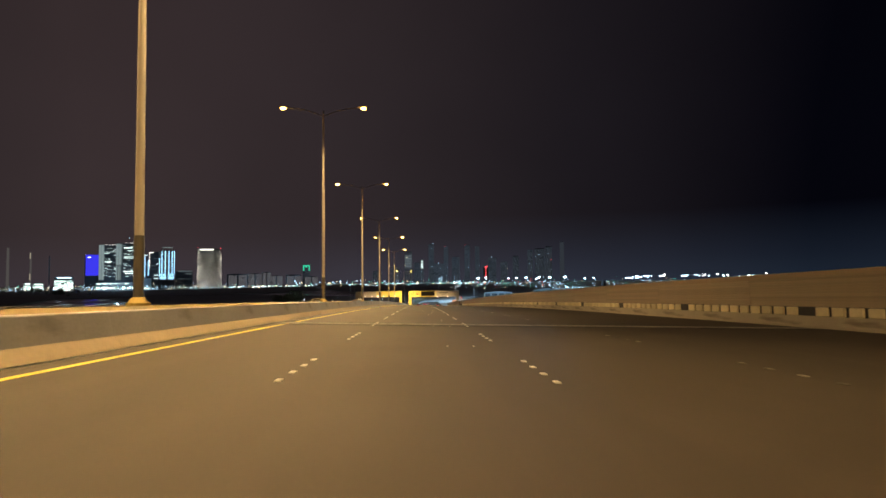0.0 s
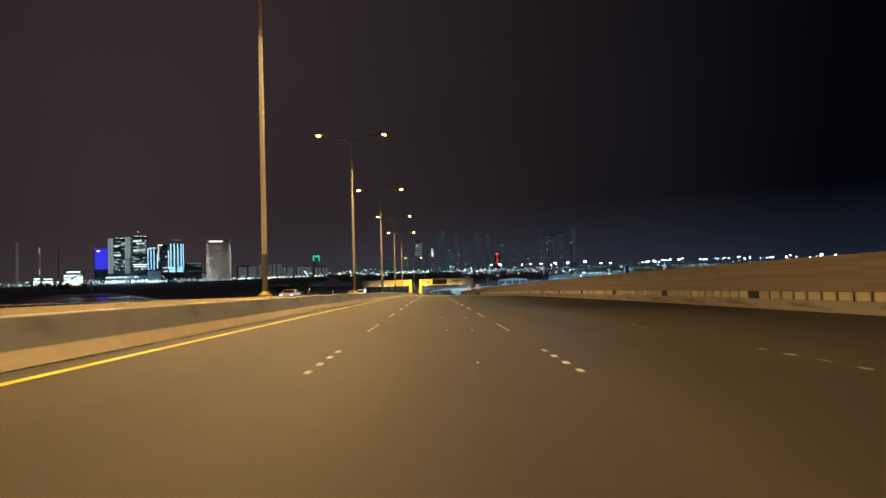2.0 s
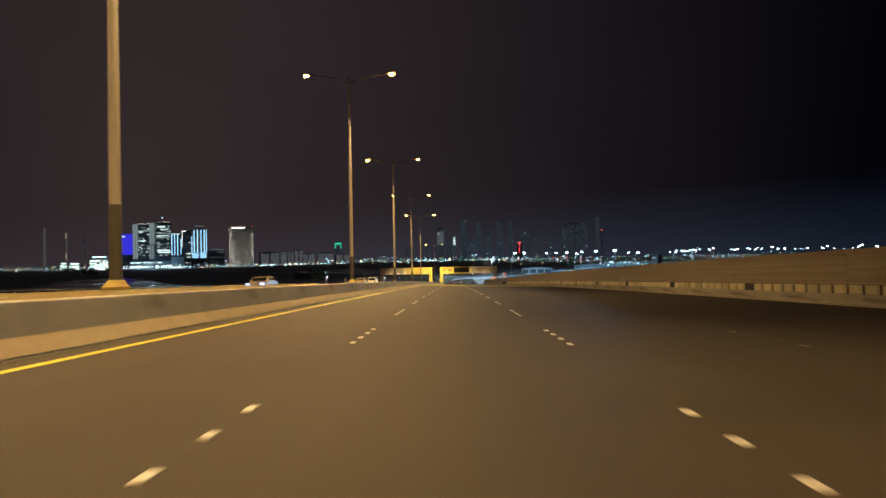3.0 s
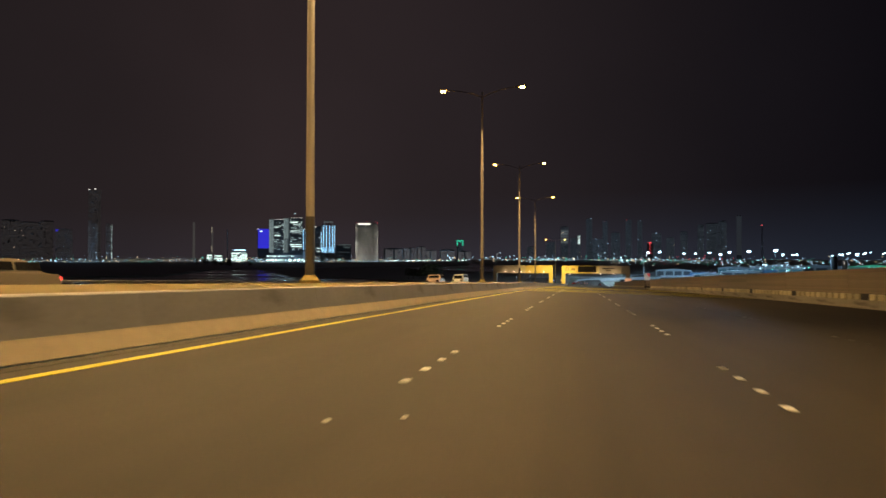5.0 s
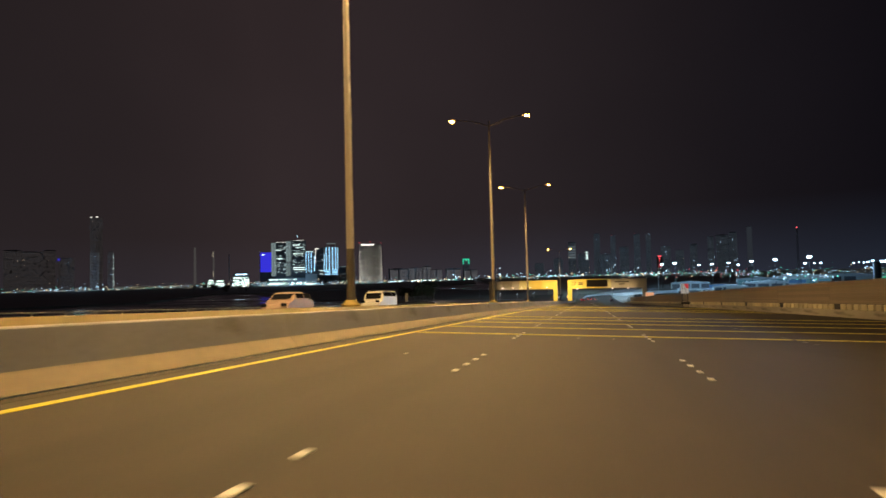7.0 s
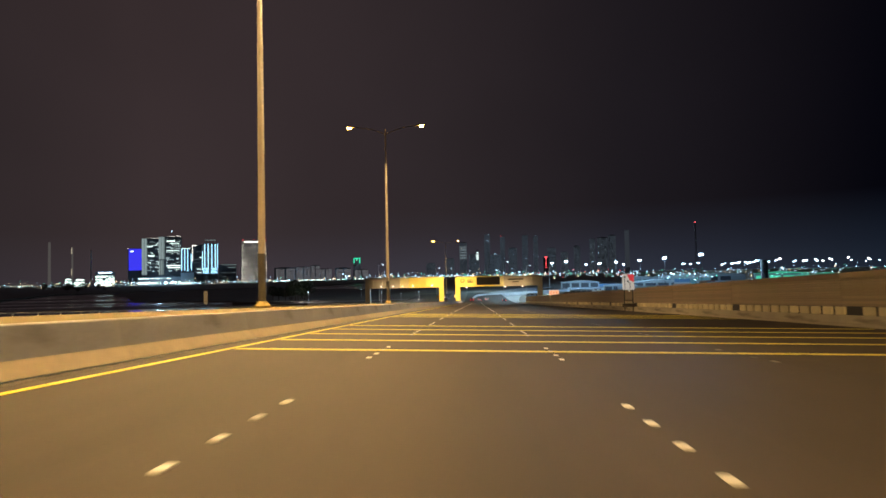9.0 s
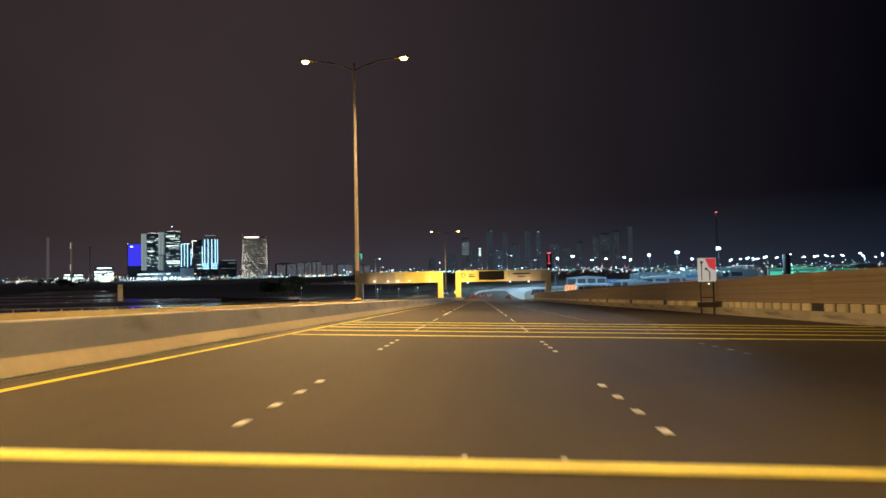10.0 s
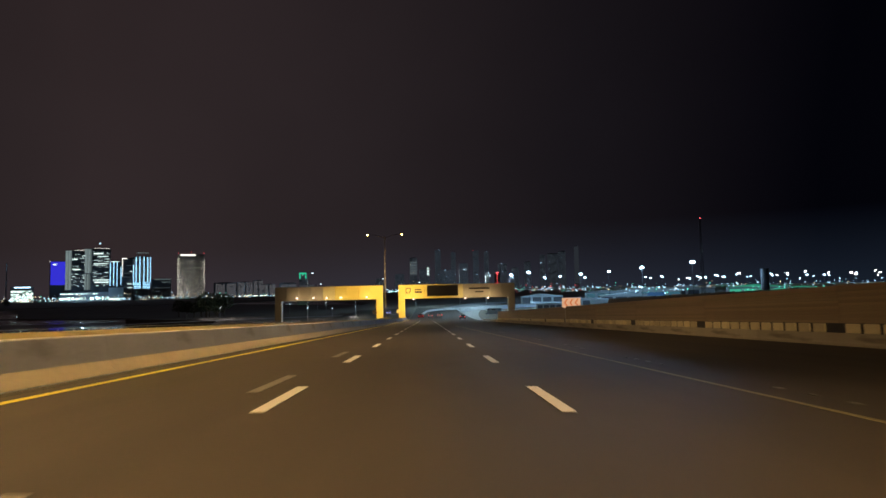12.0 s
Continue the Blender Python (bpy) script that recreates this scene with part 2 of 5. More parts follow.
L_SHEDBLUE = glow("blue_wall_glow", (0.20, 0.55, 0.75), 0.13, 0.5)
L_SIGN = glow("white_sign", (1.0, 0.95, 0.85), 1.6)
L_GREEN = glow("green_sign", (0.05, 0.9, 0.5), 0.7)
L_PODIUM = glow("lit_shopfront", (0.74, 0.98, 0.88), 1.7, 0.8)
L_HEAD = glow("car_headlight", (0.24, 0.36, 1.0), 5.0)
L_TAIL = glow("car_taillight", (1.0, 0.06, 0.05), 3.5)


def water_material():
    m = mat("sea_water", (0.004, 0.006, 0.008), 0.13, vary=0.1, scale=0.02, fine=0.5, bump=0.0, spec=0.5)
    nt = m.node_tree
    bsdf = nt.nodes["Principled BSDF"]
    co = nt.nodes.new("ShaderNodeTexCoord")
    n1 = nt.nodes.new("ShaderNodeTexNoise")
    n1.inputs["Scale"].default_value = 0.12
    n1.inputs["Detail"].default_value = 4
    nt.links.new(co.outputs["Object"], n1.inputs["Vector"])
    bp = nt.nodes.new("ShaderNodeBump")
    bp.inputs["Strength"].default_value = 0.16
    bp.inputs["Distance"].default_value = 0.3
    nt.links.new(n1.outputs[0], bp.inputs["Height"])
    nt.links.new(bp.outputs[0], bsdf.inputs["Normal"])
    mp = nt.nodes.new("ShaderNodeMapping")
    mp.inputs["Scale"].default_value = (0.006, 0.02, 1.0)
    nt.links.new(co.outputs["Object"], mp.inputs[0])
    n2 = nt.nodes.new("ShaderNodeTexNoise")
    n2.inputs["Scale"].default_value = 1.0
    n2.inputs["Detail"].default_value = 5
    nt.links.new(mp.outputs[0], n2.inputs["Vector"])
    mr = nt.nodes.new("ShaderNodeMapRange")
    mr.inputs["From Min"].default_value, mr.inputs["From Max"].default_value = 0.40, 0.60
    mr.inputs["To Min"].default_value, mr.inputs["To Max"].default_value = 0.10, 0.42
    nt.links.new(n2.outputs[0], mr.inputs["Value"])
    nt.links.new(mr.outputs[0], bsdf.inputs["Roughness"])
    return m


M_WATER = water_material()


# ------------------------------------------------------------------ building blocks
def box(bm, cx, cy, cz, sx, sy, sz, bevel=0.0, m=None):
    r = bmesh.ops.create_cube(bm, size=1.0)
    vs = r["verts"]
    bmesh.ops.scale(bm, vec=(sx, sy, sz), verts=vs)
    if bevel:
        es = list({e for v in vs for e in v.link_edges})
        rr = bmesh.ops.bevel(bm, geom=es, offset=bevel, segments=1, affect="EDGES")
        vs = list({v for f in rr["faces"] for v in f.verts} | {v for v in vs if v.is_valid})
    mm = Matrix.Translation((cx, cy, cz)) @ (m or Matrix())
    bmesh.ops.transform(bm, matrix=mm, verts=vs)
    return vs


def rod(bm, p0, p1, r0, r1, seg=10):
    p0, p1 = Vector(p0), Vector(p1)
    d = p1 - p0
    r = bmesh.ops.create_cone(bm, cap_ends=True, segments=seg, radius1=r0, radius2=r1, depth=d.length)
    q = Vector((0, 0, 1)).rotation_difference(d).to_matrix().to_4x4()
    bmesh.ops.transform(bm, matrix=Matrix.Translation((p0 + p1) / 2) @ q, verts=r["verts"])
    return r["verts"]


def ball(bm, x, y, z, r, squash=1.0, sub=1):
    q = bmesh.ops.create_icosphere(bm, subdivisions=sub, radius=r)
    bmesh.ops.transform(bm, matrix=Matrix.Translation((x, y, z)) @ Matrix.Diagonal((1, 1, squash, 1)), verts=q["verts"])


def prism(bm, pts, y0, y1):
    """A solid with the outline pts (x, z), drawn out from y0 to y1."""
    a = [bm.verts.new((x, y0, z)) for x, z in pts]
    b = [bm.verts.new((x, y1, z)) for x, z in pts]
    n = len(pts)
    for i in range(n):
        j = (i + 1) % n
        bm.faces.new((a[i], a[j], b[j], b[i]))
    bm.faces.new(a[::-1])
    bm.faces.new(b)
    bmesh.ops.recalc_face_normals(bm, faces=bm.faces[:])


def mesh_of(name, bm, material, smooth=False):
    me = bpy.data.meshes.new(name)
    bm.to_mesh(me)
    bm.free()
    if smooth:
        for p in me.polygons:
            p.use_smooth = True
    for mm in material if isinstance(material, (list, tuple)) else (material,):
        me.materials.append(mm)
    return me


def part(name, bm, material, parent=None, label="", smooth=False):
    """Links a bmesh as one mesh object under a thing or a part."""
    ob = new(name, mesh_of(name, bm, material, smooth))
    ob.parent = parent
    if label:
        ob["label"] = label
    return ob


def piece(name, me, parent, m):
    """One more object on a shared mesh."""
    ob = new(name, me)
    ob.parent = parent
    ob.matrix_basis = m
    return ob


def thing(name, label, category, group="", m=None):
    ob = new(name)
    ob.empty_display_size = 0.3
    tagged(ob, label, category, group)
    if m is not None:
        ob.matrix_basis = m
    return ob


def lamp_light(name, kind, energy, color, m, size=0.5, parent=None):
    da = bpy.data.lights.new(name, kind)
    da.energy = energy
    da.color = color
    if kind == "AREA":
        da.shape = "DISK"
        da.size = size
        da.spread = radians(100)
    else:
        da.shadow_soft_size = size
    ob = new(name, da)
    ob.parent = parent
    ob.matrix_basis = m
    return ob


# ------------------------------------------------------------------ the line of the road
GRADE_A, GRADE_B, GRADE_C, FALL = 0.025628, 0.0001308, -0.0000002163, 0.02344
MID = -11.4            # middle of the median
TOE_L, TOE_R = -5.93, 16.60
Y_END = 445.0


def road_z(y):
    """Height of the road's crown line; beyond the toll gate it levels out."""
    u = min(y, Y_END)
    z = -(GRADE_A * u + GRADE_B * u * u / 2 + GRADE_C * u ** 3 / 3)
    if y > Y_END:
        g = GRADE_A + GRADE_B * Y_END + GRADE_C * Y_END ** 2
        z -= g * 40 * (1 - math.exp(-(y - Y_END) / 40))
    return z


def slope(y):
    return (road_z(y + 0.5) - road_z(y - 0.5))


def surf(x, y):
    return road_z(y) - FALL * x if x > MID else road_z(y) - FALL * (2 * MID - x)


def on_road(x, y, dz=0.0, turn=0.0):
    """A pose on the road's surface, tilted with it."""
    side = FALL if x > MID else -FALL
    t = Matrix.Rotation(math.atan(slope(y)), 4, "X") @ Matrix.Rotation(math.atan(side), 4, "Y")
    return Matrix.Translation((x, y, surf(x, y) + dz)) @ t @ Matrix.Rotation(radians(turn), 4, "Z")


def along(y, dz=0.0, x=0.0):
    """A pose at x, tilted along the road but not across it."""
    return Matrix.Translation((x, y, surf(x, y) + dz)) @ Matrix.Rotation(math.atan(slope(y)), 4, "X")


def ribbon(name, xs, y0, y1, step, material, dz=0.0):
    bm = bmesh.new()
    rows = []
    n = int((y1 - y0) / step)
    for i in range(n + 1):
        y = y0 + (y1 - y0) * i / n
        rows.append([bm.verts.new((x, y, surf(x, y) + dz)) for x in xs])
    for a, b in zip(rows, rows[1:]):
        for j in range(len(xs) - 1):
            bm.faces.new((a[j], a[j + 1], b[j + 1], b[j]))
    return part(name, bm, material)


# ------------------------------------------------------------------ ground, water, road
SEA, LAND = -25.0, -21.5
bm = bmesh.new()
for x0, y0, x1, y1 in ((-4900, -4900, 4900, 4900),):
    bm.faces.new([bm.verts.new(p) for p in ((x0, y0, SEA), (x1, y0, SEA), (x1, y1, SEA), (x0, y1, SEA))])
tagged(part("water", bm, M_WATER), "dark calm sea water reflecting city lights", "water", kind="structure")


def land(name, pts, z, label):
    bm = bmesh.new()
    top = [bm.verts.new((x, y, z)) for x, y in pts]
    low = [bm.verts.new((x, y, SEA - 2)) for x, y in pts]
    bm.faces.new(top)
    for i in range(len(pts)):
        j = (i + 1) % len(pts)
        bm.faces.new((top[i], low[i], low[j], top[j]))
    bmesh.ops.recalc_face_normals(bm, faces=bm.faces[:])
    return tagged(part(name, bm, M_LAND), label, "ground", kind="structure")


land("ground", ((60, 330), (30, 420), (-75, 455), (-105, 560), (-165, 590), (-160, 650), (-60, 700), (-60, 900), (-250, 1700), (-500, 2900), (-200, 4700), (4700, 4700), (4700, -600), (900, -600), (300, 60)), LAND,
     "bare dark ground of the shore with roads and yards")
land("ground_far_shore", ((-4700, -200), (-760, 300), (-455, 700), (-600, 1020), (-470, 1150), (-330, 1300), (-280, 1700), (-520, 2950), (-280, 4600), (-4700, 4700)), SEA + 1.6,
     "low dark far shore in front of the city")

land("ground_spit", ((-30, 640), (-240, 690), (-300, 705), (-400, 860), (-560, 1075), (-700, 1310), (-640, 1390), (-430, 1270), (-330, 1215), (-60, 900)), SEA + 0.7,
     "low dark sandy spit in front of the far shore")

ROAD_XS = [TOE_L - 0.1 + (TOE_R + 0.2 - TOE_L) * i / 8 for i in range(9)]
tagged(ribbon("road", ROAD_XS, -110, 620, 5, M_ASPHALT), "dark asphalt carriageway running downhill over the bridge", "road", kind="structure")
OPP = [2 * MID - x for x in (TOE_L - 0.1, -2.0, 2.0, 7.0, 12.0, 16.9)][::-1]
tagged(ribbon("road_opposite", OPP, -110, 620, 5, M_ASPHALT), "dark asphalt carriageway for oncoming traffic", "road", kind="structure")

# deck below both carriageways
bm = bmesh.new()
rows = []
for i in range(90):
    y = -110 + i * 6.2
    z = road_z(y)
    rows.append([bm.verts.new((x, y, z + dz)) for x, dz in ((17.4, -0.75), (17.4, -1.5), (12.5, -2.8), (-34.0, -2.8), (-40.0, -1.5), (-40.0, -0.75))])
for a, b in zip(rows, rows[1:]):
    for j in range(5):
        bm.faces.new((a[j], a[j + 1], b[j + 1], b[j]))
    bm.faces.new((a[5], a[0], b[0], b[5]))
bmesh.ops.recalc_face_normals(bm, faces=bm.faces[:])
tagged(part("bridge_deck", bm, M_CONCRETE), "pale concrete bridge deck girder", "bridge", kind="structure")

bm = bmesh.new()
box(bm, 0, 0, -12, 5.0, 2.4, 24, 0.3)
box(bm, 0, 0, -0.8, 12.0, 3.0, 1.6, 0.2)
pier_mesh = mesh_of("bridge_pier", bm, M_CONCRETE)
for y in range(-90, 400, 70):
    for x in (1.0, -25.0):
        tagged(piece("bridge_pier", pier_mesh, None, Matrix.Translation((x, y, road_z(y) - 2.55))), "concrete bridge pier standing in the water", "bridge pier", "bridge piers")

# ------------------------------------------------------------------ median: barriers and slab
NJ = ((0, -0.05), (0, 0.020), (-0.010, 0.032), (-0.178, 0.232), (-0.196, 0.262), (-0.292, 0.735), (-0.318, 0.76), (-0.46, 0.76), (-0.48, 0.74), (-0.48, -0.05))
SEG = 6.0


def barrier(name, x, flip, y0, y1, label, dz=0.0):
    root = thing(name, label, "barrier")
    root["kind"] = "structure"
    bm = bmesh.new()
    prism(bm, [(-px if flip else px, pz) for px, pz in NJ], 0.0008, SEG - 0.0008)
    me = mesh_of("barrier_segment", bm, M_CONCRETE)
    me.materials.append(M_FOOT)
    # sloped foot takes the concrete with lamplight in its colour
    for f in me.polygons:
        if abs(f.normal.y) < 0.5 and 0.0 < f.center.z < 0.272 and abs(f.center.x) < 0.21:
            f.material_index = 1
    y = y0
    while y < y1:
        piece("barrier_segment", me, root, Matrix.Translation((x, y, surf(x, y) + dz)) @ Matrix.Rotation(math.atan((road_z(y + SEG) - road_z(y)) / SEG), 4, "X"))
        y += SEG
    return root


barrier("median_barrier", TOE_L, False, -108, 440, "pale concrete safety barrier with sloped foot along the median")
barrier("median_barrier_opposite", 2 * MID - TOE_L, True, -108, 440, "pale concrete safety barrier on the oncoming side of the median", -0.10)
PAR = -39.2
parapet = barrier("parapet_opposite", PAR, False, -108, 440, "pale concrete parapet on the outer edge of the bridge, with a steel rail")
bm = bmesh.new()
rod(bm, (0, 0, 0), (0, SEG, 0), 0.045, 0.045, 8)
rail_mesh = mesh_of("handrail", bm, M_GALV)
bm = bmesh.new()
box(bm, 0, 0, -0.17, 0.07, 0.05, 0.36, 0.01)
post_mesh = mesh_of("rail_post", bm, M_GALV)
y = -108.0
while y < 440:
    tilt = Matrix.Rotation(math.atan((road_z(y + SEG) - road_z(y)) / SEG), 4, "X")
    m = Matrix.Translation((PAR - 0.39, y, surf(PAR, y) + 1.10)) @ tilt
    piece("handrail", rail_mesh, parapet, m)
    for k in (0.5, SEG / 2 + 0.5):
        piece("rail_post", post_mesh, parapet, m @ Matrix.Translation((0, k, 0)))
    y += SEG

bm = bmesh.new()
rows = []
for i in range(112):
    y = -108 + i * 5.0
    zb = surf(TOE_L, y)
    rows.append([bm.verts.new((x, y, zb + dz)) for x, dz in ((TOE_L - 0.40, 0.763), (-8.0, 0.764), (-10.4, 0.765), (-12.4, 0.755), (-14.8, 0.70), (2 * MID - TOE_L + 0.40, 0.663))])
for a, b in zip(rows, rows[1:]):
    for j in range(5):
        bm.faces.new((a[j], a[j + 1], b[j + 1], b[j]))
tagged(part("median_slab", bm, M_MEDIAN), "pale concrete slab covering the wide median", "median", kind="structure")


# ------------------------------------------------------------------ markings
def strip(name, x, w, y0, y1, material, label, step=4.0, h=0.006, taper=0.0):
    bm = bmesh.new()
    n = max(1, int((y1 - y0) / step))
    rows = []
    for i in range(n + 1):
        y = y0 + (y1 - y0) * i / n
        x = x if not i else x - taper * (y1 - y0) / n
        rows.append([bm.verts.new((x + dx, y, surf(x + dx, y) + dz)) for dx, dz in ((-w / 2, 0.001), (-w / 2, h), (w / 2, h), (w / 2, 0.001))])
    for a, b in zip(rows, rows[1:]):
        for j in range(3):
            bm.faces.new((a[j], a[j + 1], b[j + 1], b[j]))
    bm.faces.new(rows[0])
    bm.faces.new(rows[-1])
    bmesh.ops.recalc_face_normals(bm, faces=bm.faces[:])
    return tagged(part(name, bm, material), label, "road marking", kind="structure")


X_L, X_R, X_RR, X_Y = -1.82, 1.83, 5.72, -5.27
strip("edge_line", X_Y, 0.145, -108, 440, M_YELLOW, "solid worn yellow edge line beside the median barrier")
strip("edge_line_right", 5.42, 0.10, 238, 330, M_YELLOWWORN, "solid yellow line marking off the ending lanes", taper=0.018)

strip("gutter", -5.80, 0.24, -108, 440, M_GUTTER, "dark dirty gutter at the foot of the median barrier", h=0.004)

# transverse warning bars, closer and closer together
bm = bmesh.new()
bar_w = 21.3
box(bm, 0, 0, 0, bar_w, 0.23, 0.018, 0.005)
bar_mesh = mesh_of("rumble_bar", bm, M_BAR)
for ys in ((162.6, 166.95, 171.5, 176.0, 180.8), (200.6, 203.7, 206.6, 209.6, 212.8), (225.9, 228.1, 230.2, 232.2, 234.3)):
    for y in ys:
        tagged(piece("rumble_bar", bar_mesh, None, on_road(-5.1 + bar_w / 2, y, 0.006)), "yellow transverse rumble bar across the lanes", "road marking", "rumble bars")

# ceramic lane markers in groups of four, then long painted dashes
bm = bmesh.new()
box(bm, 0, 0, 0.007, 0.088, 0.20, 0.018, 0.007)
marker_mesh = mesh_of("lane_marker", bm, M_WHITE)
worn_mesh = marker_mesh.copy()
worn_mesh.materials[0] = M_MARKWORN
root = {}
for x, nm in ((X_L, "lane_line"), (X_R, "lane_line"), (X_RR, "lane_line")):
    r = thing(nm, "white raised lane markers set in groups of four", "lane markers", "lane lines")
    r["kind"] = "structure"
    starts = [52.3 + 7.75 * i for i in range(-9, 14)] + [160.8 + 7.617 * i for i in range(6)] + [206.5 + 7.46 * i for i in range(6 if x < 5 else 13)]
    for y in starts:
        for j in range(4):
            piece("lane_marker", marker_mesh if x < 5 else worn_mesh, r, on_road(x, y + j * 0.87, 0.0))
bm = bmesh.new()
box(bm, 0, 1.3, 0.004, 0.17, 2.6, 0.008)
dash_mesh = mesh_of("lane_dash", bm, M_WHITE)
worn_dash = dash_mesh.copy()
worn_dash.materials[0] = M_MARKWORN
for x in (X_L, X_R):
    r = thing("dashed_line", "white painted lane dashes", "lane marking", "dashed lines")
    r["kind"] = "structure"
    for y in [246.7] + [251.2 + 7.75 * i for i in range(24)]:
        piece("lane_dash", worn_dash if y < 250 and x > 0 else dash_mesh, r, on_road(x, y, 0.003))

r = thing("dashed_line", "worn painted dashes left of an older lane line", "lane marking", "dashed lines")
r["kind"] = "structure"
for y in (253.05, 260.8, 268.55):
    piece("lane_dash", worn_dash, r, on_road(-2.4, y, 0.003))

# small single studs left of an older lane line
bm = bmesh.new()
box(bm, 0, 0, 0.006, 0.042, 0.042, 0.014, 0.004)
stud_mesh = mesh_of("road_stud", bm, M_WHITE)
for x, y in ((0.5, 29.0), (1.15, 29.0), (0.63, 19.36), (1.23, 19.36), (1.04, 34.9), (0.52, 45.5), (0.22, 52.4), (0.9, 52.4), (0.2, 59.2), (1.1, 59.2), (-1.2, 94.5), (-0.7, 94.5), (-0.1, 161.4), (0.86, 161.4), (-3.85, 140.4), (-4.9, 140.4), (0.1, 203.4), (0.16, 213.0), (0.86, 213.0), (-3.35, 155.5), (-1.9, 104.7), (-1.38, 105.0)):
    tagged(piece("road_stud", stud_mesh, None, on_road(x, y, 0.0)), "small white ceramic stud glued to the asphalt", "road stud", "road studs")

# bridge joint: two dark seals with a steel comb between them
JOINT_Y = 30.42
joint = thing("expansion_joint", "steel finger expansion joint between dark seals across the deck", "expansion joint", m=on_road((TOE_L + TOE_R) / 2, JOINT_Y, 0.0))
joint["kind"] = "structure"
for y, w in ((-0.86, 0.46), (0.86, 0.50)):
    bm = bmesh.new()
    box(bm, 0, y, 0.002, 22.3, w, 0.010, 0.002)
    part("joint_seal", bm, M_JOINT, joint, "dark rubber seal")
bm = bmesh.new()
box(bm, 0, 0, -0.002, 22.3, 1.20, 0.010)
part("joint_pan", bm, M_DARKSTEEL, joint)
bm = bmesh.new()
vs = box(bm, 0, 0, 0.006, 0.052, 1.02, 0.020, 0.004)
finger_mesh = mesh_of("joint_finger", bm, M_FINGER)
for k in range(222):
    piece("joint_finger", finger_mesh, joint, Matrix.Translation((-11.05 + 0.1 * k, 0.03 * (k % 2), 0)))


# ------------------------------------------------------------------ right-hand wall
WALL_Y0, WALL_Y1 = -60.0, 396.0
wall = thing("wall_right", "concrete parapet with cast blocks and a slatted screen on top", "wall")
wall["kind"] = "structure"
BASE = ((0.06, -0.4), (0.06, 0.10), (0.10, 0.16), (0.14, 0.50), (0.55, 0.50), (0.55, -0.4))
bm = bmesh.new()
prism(bm, BASE, 0.006, SEG - 0.006)
me = mesh_of("wall_base", bm, M_WALLBASE)
y = WALL_Y0
while y < 430:
    piece("wall_base", me, wall, Matrix.Translation((TOE_R, y, surf(TOE_R, y))) @ Matrix.Rotation(math.atan((road_z(y + SEG) - road_z(y)) / SEG), 4, "X"))
    y += SEG
# recessed back of the block course, made dark to put shade in the gaps
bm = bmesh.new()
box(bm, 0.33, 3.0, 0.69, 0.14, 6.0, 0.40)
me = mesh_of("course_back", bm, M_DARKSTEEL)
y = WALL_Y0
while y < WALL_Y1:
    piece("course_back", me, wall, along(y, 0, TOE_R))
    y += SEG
# screen: slats, posts, top rail in lengths of 12 m
PANEL = 12.0
bm = bmesh.new()
box(bm, 0.30, PANEL / 2, 0, 0.030, PANEL - 0.02, 0.102, 0.005, Matrix.Rotation(radians(13), 4, "Y"))
slat_mesh = mesh_of("slat", bm, M_SLAT)
bm = bmesh.new()
box(bm, 0.30, PANEL / 2, 2.285, 0.11, PANEL - 0.01, 0.26, 0.015)
rail_mesh = mesh_of("top_rail", bm, M_SLAT)
bm = bmesh.new()
box(bm, 0.42, 0, 1.61, 0.10, 0.10, 1.5, 0.01)
post_mesh = mesh_of("post", bm, M_DARKSTEEL)
bm = bmesh.new()
box(bm, 0.37, PANEL / 2, 1.61, 0.02, PANEL, 1.46)
back_mesh = mesh_of("screen_back", bm, M_SLAT)
y = WALL_Y0
while y < WALL_Y1 - 1:
    m = Matrix.Translation((TOE_R, y, surf(TOE_R, y))) @ Matrix.Rotation(math.atan((road_z(y + PANEL) - road_z(y)) / PANEL), 4, "X")
    for k in range(11):
        piece("slat", slat_mesh, wall, m @ Matrix.Translation((0, 0, 0.945 + 0.116 * k)))
    piece("top_rail", rail_mesh, wall, m)
    piece("screen_back", back_mesh, wall, m)
    for k in range(3):
        piece("post", post_mesh, wall, m @ Matrix.Translation((0, 0.05 + 4 * k, 0)))
    y += PANEL


# taller dark fence behind the end of the wall
fence = thing("dark_fence", "tall black solid fence standing behind the parapet wall", "fence")
bm = bmesh.new()
box(bm, 0, 1.5, 1.2, 0.05, 2.98, 3.6, 0.01)
fp_mesh = mesh_of("panel", bm, M_DARKSTEEL)
bm = bmesh.new()
box(bm, 0.06, 0, 1.2, 0.08, 0.08, 3.64, 0.01)
fpost_mesh = mesh_of("post", bm, M_DARKSTEEL)
for k in range(13):
    y = 271.0 + 3 * k
    m = Matrix.Translation((17.7, y, surf(16.6, y) - 0.62 + 0.04 * k)) @ Matrix.Rotation(math.atan(slope(y)), 4, "X")
    piece("panel", fp_mesh, fence, m)
    piece("post", fpost_mesh, fence, m)


# ------------------------------------------------------------------ street lamps on the median
def lamp_head(bm_shell, bm_lens, s):
    """A flat luminaire on the end of an arm; s: the side that it points to."""
    box(bm_shell, s * 4.70, 0, 23.25, 1.15, 0.42, 0.16, 0.06, Matrix.Rotation(radians(-4 * s), 4, "Y"))
    box(bm_shell, s * 4.15, 0, 23.19, 0.35, 0.22, 0.14, 0.04)
    box(bm_lens, s * 4.78, 0, 23.08, 0.56, 0.36, 0.22, 0.07)


